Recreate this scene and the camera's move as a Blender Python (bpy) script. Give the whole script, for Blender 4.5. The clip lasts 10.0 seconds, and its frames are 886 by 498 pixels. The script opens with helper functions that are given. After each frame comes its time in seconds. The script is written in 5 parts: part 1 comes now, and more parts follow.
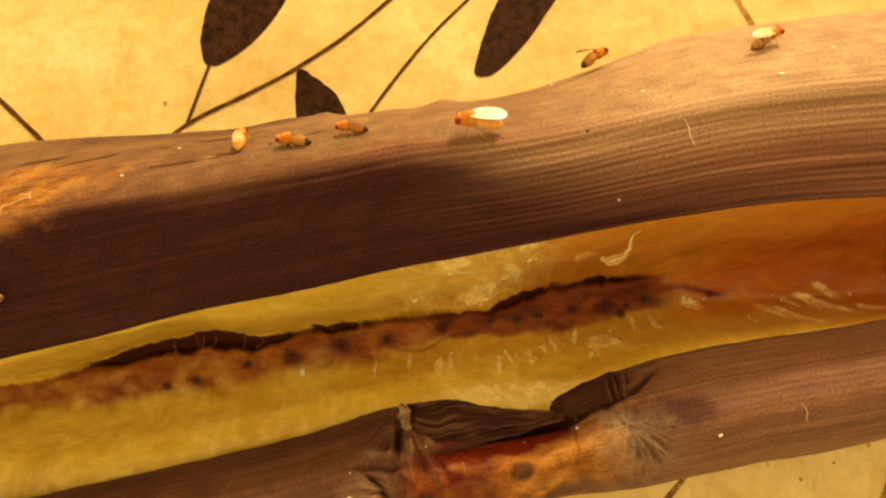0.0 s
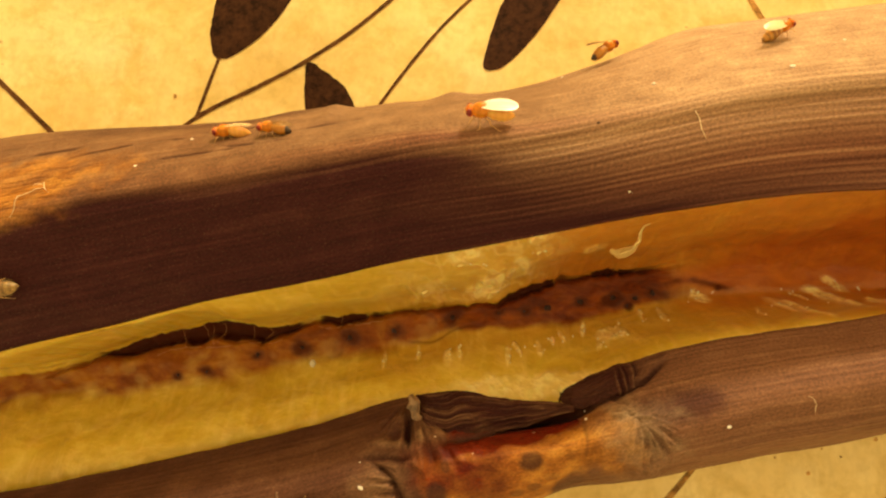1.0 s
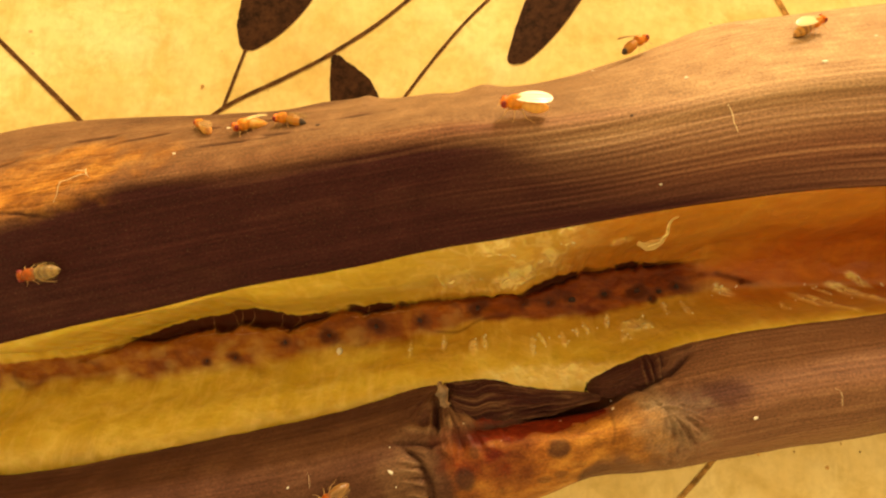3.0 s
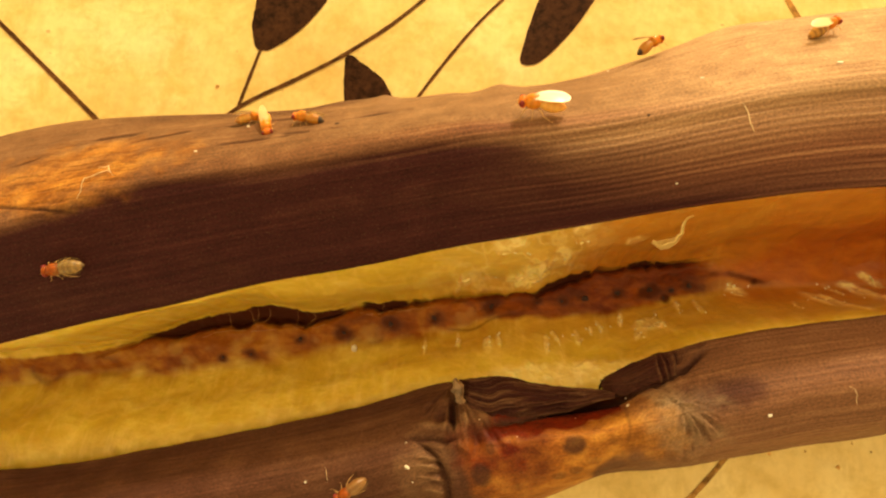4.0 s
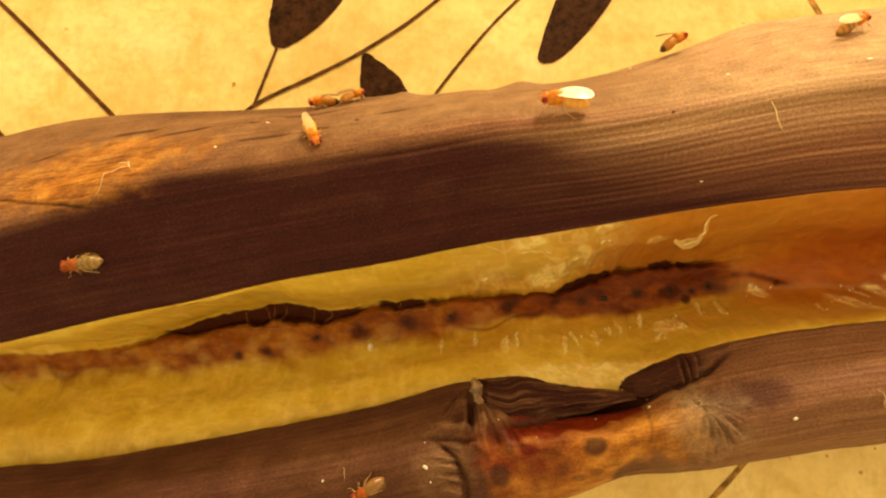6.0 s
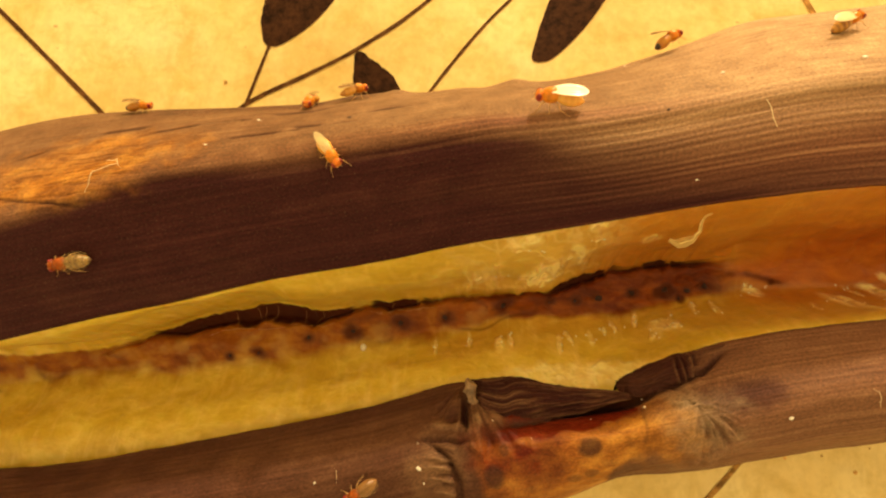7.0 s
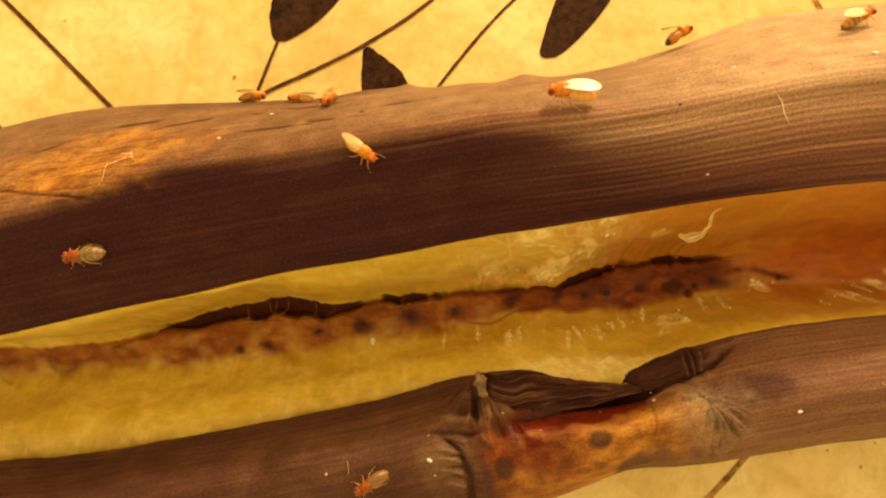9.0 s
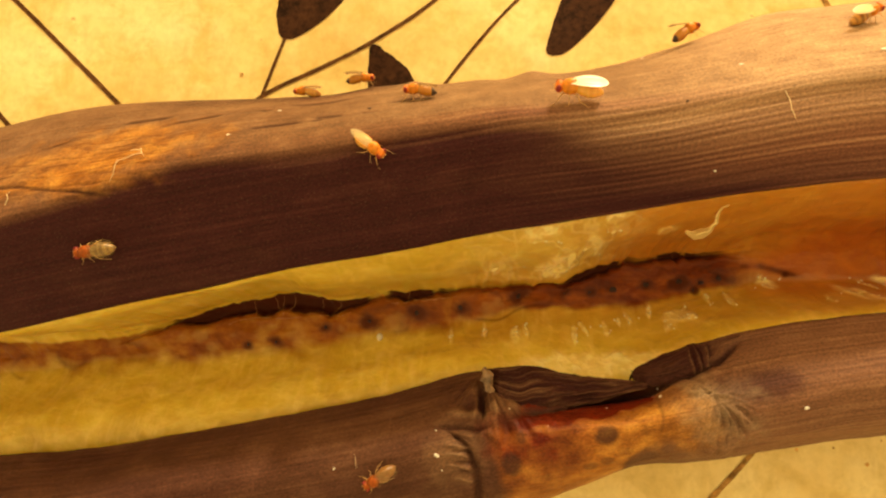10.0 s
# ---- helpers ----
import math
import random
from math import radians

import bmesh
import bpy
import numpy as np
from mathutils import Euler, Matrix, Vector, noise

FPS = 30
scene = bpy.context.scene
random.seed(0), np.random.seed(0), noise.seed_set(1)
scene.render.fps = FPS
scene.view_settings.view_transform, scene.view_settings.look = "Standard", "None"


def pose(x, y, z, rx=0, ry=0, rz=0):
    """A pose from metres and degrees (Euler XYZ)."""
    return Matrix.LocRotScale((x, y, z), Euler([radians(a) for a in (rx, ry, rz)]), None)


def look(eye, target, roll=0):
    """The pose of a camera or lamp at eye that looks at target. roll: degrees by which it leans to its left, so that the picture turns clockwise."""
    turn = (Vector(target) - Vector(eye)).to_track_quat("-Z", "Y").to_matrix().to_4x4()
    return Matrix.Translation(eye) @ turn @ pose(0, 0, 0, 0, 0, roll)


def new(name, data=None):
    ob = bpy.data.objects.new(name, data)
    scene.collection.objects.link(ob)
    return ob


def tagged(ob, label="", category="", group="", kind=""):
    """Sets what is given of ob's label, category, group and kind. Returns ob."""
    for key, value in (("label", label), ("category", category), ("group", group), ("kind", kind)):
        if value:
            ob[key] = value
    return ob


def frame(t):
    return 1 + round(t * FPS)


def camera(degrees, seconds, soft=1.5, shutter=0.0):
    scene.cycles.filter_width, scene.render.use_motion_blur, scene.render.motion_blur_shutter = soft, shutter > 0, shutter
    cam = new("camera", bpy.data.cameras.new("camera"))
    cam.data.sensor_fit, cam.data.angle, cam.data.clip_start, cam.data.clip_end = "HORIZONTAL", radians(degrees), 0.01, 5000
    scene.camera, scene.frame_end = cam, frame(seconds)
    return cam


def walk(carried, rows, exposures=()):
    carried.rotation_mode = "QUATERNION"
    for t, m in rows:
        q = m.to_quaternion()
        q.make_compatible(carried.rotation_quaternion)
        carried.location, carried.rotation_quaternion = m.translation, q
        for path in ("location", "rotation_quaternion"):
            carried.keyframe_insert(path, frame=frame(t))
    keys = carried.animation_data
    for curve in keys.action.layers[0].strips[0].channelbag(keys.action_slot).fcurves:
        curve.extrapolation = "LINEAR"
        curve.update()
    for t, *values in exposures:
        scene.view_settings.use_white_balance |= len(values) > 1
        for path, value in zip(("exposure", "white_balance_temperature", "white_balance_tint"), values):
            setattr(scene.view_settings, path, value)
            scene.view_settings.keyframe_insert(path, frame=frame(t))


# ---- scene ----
# A split, overripe banana on a leaf-printed tablecloth, with fruit flies. All plan numbers are in millimetres.
MM = 0.001
cam = camera(71.3, 10.0, soft=2.25)
ROWS = [  # seconds, eye in mm, turn in degrees
    (0.0, 1.320, -9.010, 50.182, 10.175, 1.507, 0.000),
    (0.5, 1.165, -9.109, 50.257, 9.940, 1.662, 0.131),
    (1.0, 0.962, -9.311, 50.312, 9.843, 1.820, 0.289),
    (1.5, 0.668, -9.513, 50.399, 9.791, 1.865, 0.450),
    (2.0, 0.260, -9.700, 50.604, 9.627, 1.994, 0.684),
    (2.5, -0.134, -9.723, 50.734, 9.455, 2.093, 0.926),
    (4.0, -1.191, -10.094, 51.199, 9.698, 2.528, 1.419),
    (4.5, -1.770, -10.326, 51.435, 9.856, 2.463, 1.670),
    (5.0, -1.949, -10.311, 51.170, 9.922, 3.044, 1.873),
    (5.5, -1.868, -10.236, 51.050, 9.815, 3.414, 1.940),
    (7.0, -1.813, -10.303, 50.471, 9.944, 2.728, 1.806),
    (7.5, -1.923, -10.321, 50.524, 9.803, 2.687, 1.831),
    (8.0, -2.066, -10.367, 50.601, 9.719, 2.655, 1.863),
    (8.5, -2.266, -10.466, 50.681, 9.652, 2.628, 1.929),
    (9.0, -2.392, -10.575, 50.701, 9.714, 2.765, 1.997),
    (9.5, -2.517, -10.671, 50.769, 9.655, 2.975, 2.052),
    (10.0, -2.554, -10.724, 50.840, 9.565, 3.134, 2.145),
]
KELVIN, TINT = 6500, 10
walk(cam, [(t, pose(x * MM, y * MM, z * MM, rx, ry, rz)) for t, x, y, z, rx, ry, rz in ROWS],
     [(t, stops, KELVIN, TINT) for t, stops in ((0.0, -0.10), (1.5, -0.05), (2.5, 0.0), (4.5, 0.05), (5.5, 0.03), (7.0, 0.0), (10.0, 0.02))])

# ---------------------------------------------------------------- light
SUN_EL, SUN_AZ = 17.5, 16.0      # elevation; degrees from +y towards +x
world = bpy.data.worlds.new("world")
scene.world = world
world.use_nodes = True
wn, wl = world.node_tree.nodes, world.node_tree.links
sky = wn.new("ShaderNodeTexSky")
sky.sky_type, sky.sun_disc = "NISHITA", False
sky.sun_elevation, sky.sun_rotation = radians(SUN_EL), radians(SUN_AZ)
sky.dust_density, sky.air_density = 3.0, 0.7
tint = wn.new("ShaderNodeMix")   # the sky's light, warmed by the room that it comes through
tint.data_type, tint.blend_type = "RGBA", "MULTIPLY"
tint.inputs[0].default_value, tint.inputs[7].default_value = 1.0, (0.12, 0.075, 0.030, 1)
wl.new(sky.outputs[0], tint.inputs[6])
haze = wn.new("ShaderNodeMix")
haze.data_type, haze.blend_type = "RGBA", "ADD"
haze.inputs[0].default_value, haze.inputs[7].default_value = 1.0, (1.00, 0.66, 0.262, 1)
wl.new(tint.outputs[2], haze.inputs[6])
wl.new(haze.outputs[2], wn["Background"].inputs[0])
wn["Background"].inputs[1].default_value = 1.07
lamp = bpy.data.lights.new("sun", "SUN")
lamp.energy, lamp.angle, lamp.color = 2.95, radians(3.5), (1.0, 0.815, 0.51)
sun = new("sun", lamp)
sun_way = Vector((math.sin(radians(SUN_AZ)) * math.cos(radians(SUN_EL)), math.cos(radians(SUN_AZ)) * math.cos(radians(SUN_EL)), math.sin(radians(SUN_EL))))
sun.matrix_world = look(sun_way * 1.0, (0, 0, 0))


# ---------------------------------------------------------------- helpers for shapes
def smooth(a, b, v):
    """0 below a, 1 above b, soft between."""
    k = np.clip((np.asarray(v, float) - a) / (b - a), 0, 1)   # works downwards too, where a is above b
    return k * k * (3 - 2 * k)


def lattice(i, j, seed):
    h = (i.astype(np.int64) * 374761393 + j.astype(np.int64) * 668265263 + seed * 974634777) & 0xFFFFFFFF
    h = ((h ^ (h >> 13)) * 1274126177) & 0xFFFFFFFF
    return ((h ^ (h >> 16)) & 0xFFFF) / 65535.0


def grain(x, y, seed=0, octaves=3):
    """Smooth noise of about -1 to 1 over two coordinates."""
    x, y = np.broadcast_arrays(np.asarray(x, float), np.asarray(y, float))
    total, amp, norm = np.zeros(x.shape), 1.0, 0.0
    for o in range(octaves):
        i, j = np.floor(x), np.floor(y)
        u, v = x - i, y - j
        u, v = u * u * (3 - 2 * u), v * v * (3 - 2 * v)
        s = seed * 17 + o * 101
        a, b = lattice(i, j, s), lattice(i + 1, j, s)
        c, d = lattice(i, j + 1, s), lattice(i + 1, j + 1, s)
        total += amp * ((a * (1 - u) + b * u) * (1 - v) + (c * (1 - u) + d * u) * v - 0.5) * 2
        norm += amp
        amp, x, y = amp * 0.5, x * 2.03 + 7.7, y * 2.03 + 3.1
    return total / norm


def line(*knots):
    """A smooth function through (x, value) knots, straight beyond its ends."""
    kx, kv = np.array([k[0] for k in knots], float), np.array([k[1] for k in knots], float)
    slope = np.gradient(kv, kx)

    def at(x):
        x = np.asarray(x, float)
        i = np.clip(np.searchsorted(kx, x) - 1, 0, len(kx) - 2)
        h = kx[i + 1] - kx[i]
        u = np.clip((x - kx[i]) / h, 0, 1)
        v = ((2 * u**3 - 3 * u**2 + 1) * kv[i] + (u**3 - 2 * u**2 + u) * h * slope[i]
             + (3 * u**2 - 2 * u**3) * kv[i + 1] + (u**3 - u**2) * h * slope[i + 1])
        return v + np.minimum(x - kx[0], 0) * slope[0] + np.maximum(x - kx[-1], 0) * slope[-1]
    return at


def spline(points, count, dense=((0, 1), (0, 1))):
    """Catmull-Rom through points of shape (stations, n, 2), resampled evenly: (stations, count, 2)."""
    p = np.asarray(points, float)
    p = np.concatenate([2 * p[:, :1] - p[:, 1:2], p, 2 * p[:, -1:] - p[:, -2:-1]], axis=1)
    u = np.linspace(0, 1, 24, endpoint=False)[None, :, None]
    out = []
    for i in range(1, p.shape[1] - 2):
        a, b, c, d = (p[:, i + k][:, None, :] for k in (-1, 0, 1, 2))
        out.append(0.5 * (2 * b + (c - a) * u + (2 * a - 5 * b + 4 * c - d) * u**2 + (3 * b - a - 3 * c + d) * u**3))
    out.append(p[:, -2:-1])
    q = np.concatenate(out, axis=1)
    arc = np.concatenate([np.zeros((len(q), 1)), np.cumsum(np.linalg.norm(np.diff(q, axis=1), axis=2), axis=1)], axis=1)
    res = np.empty((len(q), count, 2))
    for k in range(len(q)):
        s = np.interp(np.linspace(0, 1, count), *dense) * arc[k, -1]
        res[k, :, 0], res[k, :, 1] = np.interp(s, arc[k], q[k, :, 0]), np.interp(s, arc[k], q[k, :, 1])
    return res


def columns(p):
    """The usual distance across, in mm, of each column of a grid."""
    mid = p[len(p) // 4: 3 * len(p) // 4: 20]
    return np.concatenate([[0], np.cumsum(np.linalg.norm(np.diff(mid, axis=1), axis=2).mean(axis=0))])[None, :]


def normals(p):
    du, dv = np.gradient(p, axis=0), np.gradient(p, axis=1)
    n = np.cross(dv, du)
    return n / (np.linalg.norm(n, axis=2, keepdims=True) + 1e-9)


def sheet(name, p, material, parent=None, masks=None, label="", flow=None):
    """A grid of points (rows, columns, 3) in mm as one smooth mesh with a flow map (mm along, mm across) and pigment masks."""
    r, c = p.shape[:2]
    i = np.arange(r * c).reshape(r, c)
    quads = np.stack([i[:-1, :-1], i[:-1, 1:], i[1:, 1:], i[1:, :-1]], axis=-1).reshape(-1, 4)
    mesh = bpy.data.meshes.new(name)
    mesh.vertices.add(r * c)
    mesh.vertices.foreach_set("co", (p.reshape(-1) * MM))
    mesh.loops.add(len(quads) * 4)
    mesh.loops.foreach_set("vertex_index", quads.reshape(-1))
    mesh.polygons.add(len(quads))
    mesh.polygons.foreach_set("loop_start", np.arange(0, len(quads) * 4, 4))
    mesh.update(calc_edges=True)
    mesh.polygons.foreach_set("use_smooth", np.ones(len(quads), bool))
    if flow is None:
        along = p[:, :, 0]
        across = np.concatenate([np.zeros((r, 1)), np.cumsum(np.linalg.norm(np.diff(p, axis=1), axis=2), axis=1)], axis=1)
        flow = np.stack([along, across], axis=-1)
    uv = mesh.uv_layers.new(name="flow")
    uv.data.foreach_set("uv", flow.reshape(-1, 2)[quads.reshape(-1)].reshape(-1))
    for key, value in (masks or {}).items():
        mesh.attributes.new(key, "FLOAT", "POINT").data.foreach_set("value", np.broadcast_to(value, (r, c)).astype(np.float32).reshape(-1))
    mesh.materials.append(material)
    ob = new(name, mesh)
    ob.parent = parent
    if label:
        ob["label"] = label
    return ob


def part(name, bm, material, parent=None, label=""):
    """Links a bmesh, given in mm, as one mesh object."""
    bmesh.ops.scale(bm, vec=(MM, MM, MM), verts=bm.verts)
    mesh = bpy.data.meshes.new(name)
    bm.to_mesh(mesh)
    bm.free()
    for f in mesh.polygons:
        f.use_smooth = True
    mesh.materials.append(material)
    ob = new(name, mesh)
    ob.parent = parent
    if label:
        ob["label"] = label
    return ob


def blob(bm, centre, radii, turn=None, seg=16, rings=10):
    m = Matrix.Translation(centre) @ (turn.to_4x4() if turn else Matrix.Identity(4)) @ Matrix.Diagonal((*radii, 1))
    bmesh.ops.create_uvsphere(bm, u_segments=seg, v_segments=rings, radius=1.0, matrix=m)
    return bm


def tube(bm, points, radii, sides=6):
    """A round, tapering tube along points."""
    rings, pts = [], [Vector(q) for q in points]
    for k, q in enumerate(pts):
        d = (pts[min(k + 1, len(pts) - 1)] - pts[max(k - 1, 0)]).normalized()
        a = d.orthogonal().normalized()
        b = d.cross(a)
        r = radii[k] if hasattr(radii, "__len__") else radii
        rings.append([bm.verts.new(q + (a * math.cos(w) + b * math.sin(w)) * r) for w in (2 * math.pi * s / sides for s in range(sides))])
    for one, two in zip(rings, rings[1:]):
        for s in range(sides):
            bm.faces.new((one[s], one[(s + 1) % sides], two[(s + 1) % sides], two[s]))
    bm.faces.new(rings[0][::-1]), bm.faces.new(rings[-1])
    return bm


# ---------------------------------------------------------------- materials
def shader(name, rough=0.6, spec=0.5):
    m = bpy.data.materials.new(name)
    m.use_nodes = True
    b = m.node_tree.nodes["Principled BSDF"]
    b.inputs["Roughness"].default_value, b.inputs["Specular IOR Level"].default_value = rough, spec
    return m, m.node_tree.nodes, m.node_tree.links, b


def node_noise(n, l, coord, scale, size=1.0, detail=4.0, rough=0.55, twist=0.0):
    mp = n.new("ShaderNodeMapping")
    mp.inputs["Scale"].default_value = scale
    l.new(coord, mp.inputs["Vector"])
    t = n.new("ShaderNodeTexNoise")
    t.inputs["Scale"].default_value, t.inputs["Detail"].default_value, t.inputs["Roughness"].default_value = size, detail, rough
    t.inputs["Distortion"].default_value = twist
    l.new(mp.outputs[0], t.inputs["Vector"])
    return t.outputs["Fac"]


def ramp(n, l, fac, *stops):
    r = n.new("ShaderNodeValToRGB")
    e = r.color_ramp.elements
    while len(e) < len(stops):
        e.new(0.5)
    for k, (at, col) in enumerate(stops):
        e[k].position = at
        e[k].color = (*col, 1) if len(col) == 3 else col
    l.new(fac, r.inputs[0])
    return r.outputs[0]


def blend(n, l, fac, a, b, mode="MIX"):
    x = n.new("ShaderNodeMix")
    x.data_type, x.blend_type = "RGBA", mode
    for sock, v in ((x.inputs[0], fac), (x.inputs[6], a), (x.inputs[7], b)):
        if isinstance(v, (int, float)):
            sock.default_value = v
        elif isinstance(v, tuple):
            sock.default_value = (*v, 1)
        else:
            l.new(v, sock)
    return x.outputs[2]


def reckon(n, l, kind, a, b):
    x = n.new("ShaderNodeMath")
    x.operation = kind
    for sock, v in zip(x.inputs, (a, b)):
        if isinstance(v, (int, float)):
            sock.default_value = v
        else:
            l.new(v, sock)
    return x.outputs[0]


def relief(n, l, b, height, dist, strength=1.0, last=None):
    k = n.new("ShaderNodeBump")
    k.inputs["Strength"].default_value, k.inputs["Distance"].default_value = strength, dist * MM
    l.new(height, k.inputs["Height"])
    if last:
        l.new(last, k.inputs["Normal"])
    l.new(k.outputs[0], b.inputs["Normal"])
    return k.outputs[0]


def mask(n, name):
    a = n.new("ShaderNodeAttribute")
    a.attribute_name = name
    return a.outputs["Fac"]


def peel_material():
    m, n, l, b = shader("banana_peel", 0.5, 0.22)
    uv = n.new("ShaderNodeUVMap")
    uv.uv_map = "flow"
    c = uv.outputs[0]
    fine = node_noise(n, l, c, (0.07, 4.6, 1), 1.0, 4, 0.6)
    wide = node_noise(n, l, c, (0.06, 1.5, 1), 1.0, 4, 0.55)
    spots = node_noise(n, l, c, (0.55, 0.8, 1), 1.0, 6, 0.62)
    dust = node_noise(n, l, c, (9, 12, 1), 1.0, 3, 0.6)
    grit = node_noise(n, l, c, (6, 7.5, 1), 1.0, 4, 0.75)
    cloudy = reckon(n, l, "ADD", 0.22, reckon(n, l, "ADD", reckon(n, l, "MULTIPLY", spots, 0.36), reckon(n, l, "MULTIPLY", fine, 0.18)))
    lines = reckon(n, l, "ADD", reckon(n, l, "MULTIPLY", mask(n, "groove"), 0.14), reckon(n, l, "ADD", reckon(n, l, "MULTIPLY", fine, 0.36), reckon(n, l, "ADD", 0.115, reckon(n, l, "MULTIPLY", wide, 0.25))))
    mixed = n.new("ShaderNodeMix")
    l.new(mask(n, "stripe"), mixed.inputs[0]), l.new(cloudy, mixed.inputs[2]), l.new(lines, mixed.inputs[3])
    fibres = mixed.outputs[0]
    brown = ramp(n, l, fibres, (0.38, (0.115, 0.043, 0.026)), (0.50, (0.225, 0.098, 0.056)), (0.62, (0.37, 0.195, 0.110)))
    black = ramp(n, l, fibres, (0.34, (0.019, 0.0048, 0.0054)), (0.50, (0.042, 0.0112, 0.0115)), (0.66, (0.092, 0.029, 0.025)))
    khaki = ramp(n, l, fibres, (0.38, (0.086, 0.042, 0.019)), (0.50, (0.160, 0.084, 0.039)), (0.62, (0.275, 0.160, 0.076)))
    brown = blend(n, l, mask(n, "stripe"), khaki, brown)
    tan = ramp(n, l, fibres, (0.38, (0.27, 0.160, 0.086)), (0.5, (0.445, 0.302, 0.168)), (0.62, (0.64, 0.48, 0.285)))
    col = blend(n, l, mask(n, "tan"), brown, tan)
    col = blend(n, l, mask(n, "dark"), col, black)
    orange = ramp(n, l, spots, (0.34, (0.17, 0.050, 0.010)), (0.50, (0.30, 0.108, 0.018)), (0.66, (0.46, 0.205, 0.036)))
    amber = ramp(n, l, spots, (0.34, (0.20, 0.074, 0.012)), (0.50, (0.36, 0.152, 0.024)), (0.66, (0.54, 0.275, 0.050)))
    col = blend(n, l, mask(n, "orange"), col, orange)
    col = blend(n, l, mask(n, "amber"), col, amber)
    col = blend(n, l, mask(n, "red"), col, ramp(n, l, spots, (0.35, (0.070, 0.006, 0.002)), (0.65, (0.16, 0.018, 0.004))))
    col = blend(n, l, mask(n, "pale"), col, (0.31, 0.22, 0.13))
    # dark bruises, and painted shade in slits, creases and splits
    col = blend(n, l, mask(n, "bruise_and_shade"), col, (0.045, 0.018, 0.013))
    col = blend(n, l, 0.52, col, ramp(n, l, grit, (0.34, (0.35, 0.32, 0.32)), (0.5, (1.0, 1.0, 1.0)), (0.66, (1.75, 1.6, 1.5))), "MULTIPLY")
    flecks = ramp(n, l, dust, (0.60, (0, 0, 0)), (0.70, (1, 1, 1)))
    col = blend(n, l, reckon(n, l, "MULTIPLY", flecks, 0.14), col, (0.42, 0.3, 0.18))
    l.new(col, b.inputs["Base Color"])
    wet = reckon(n, l, "MAXIMUM", mask(n, "red"), reckon(n, l, "MULTIPLY", mask(n, "orange"), 0.5))
    gloss = n.new("ShaderNodeMapRange")
    gloss.inputs[3].default_value, gloss.inputs[4].default_value = 0.5, 0.22
    l.new(wet, gloss.inputs[0])
    l.new(gloss.outputs[0], b.inputs["Roughness"])
    sheen = n.new("ShaderNodeMapRange")
    sheen.inputs[3].default_value, sheen.inputs[4].default_value = 0.07, 0.13
    l.new(wet, sheen.inputs[0])
    l.new(sheen.outputs[0], b.inputs["Specular IOR Level"])
    k = relief(n, l, b, fine, 0.12, 0.7)
    k = relief(n, l, b, spots, 0.10, 0.4, k)
    k = relief(n, l, b, grit, 0.05, 0.5, k)
    relief(n, l, b, dust, 0.03, 0.5, k)
    return m


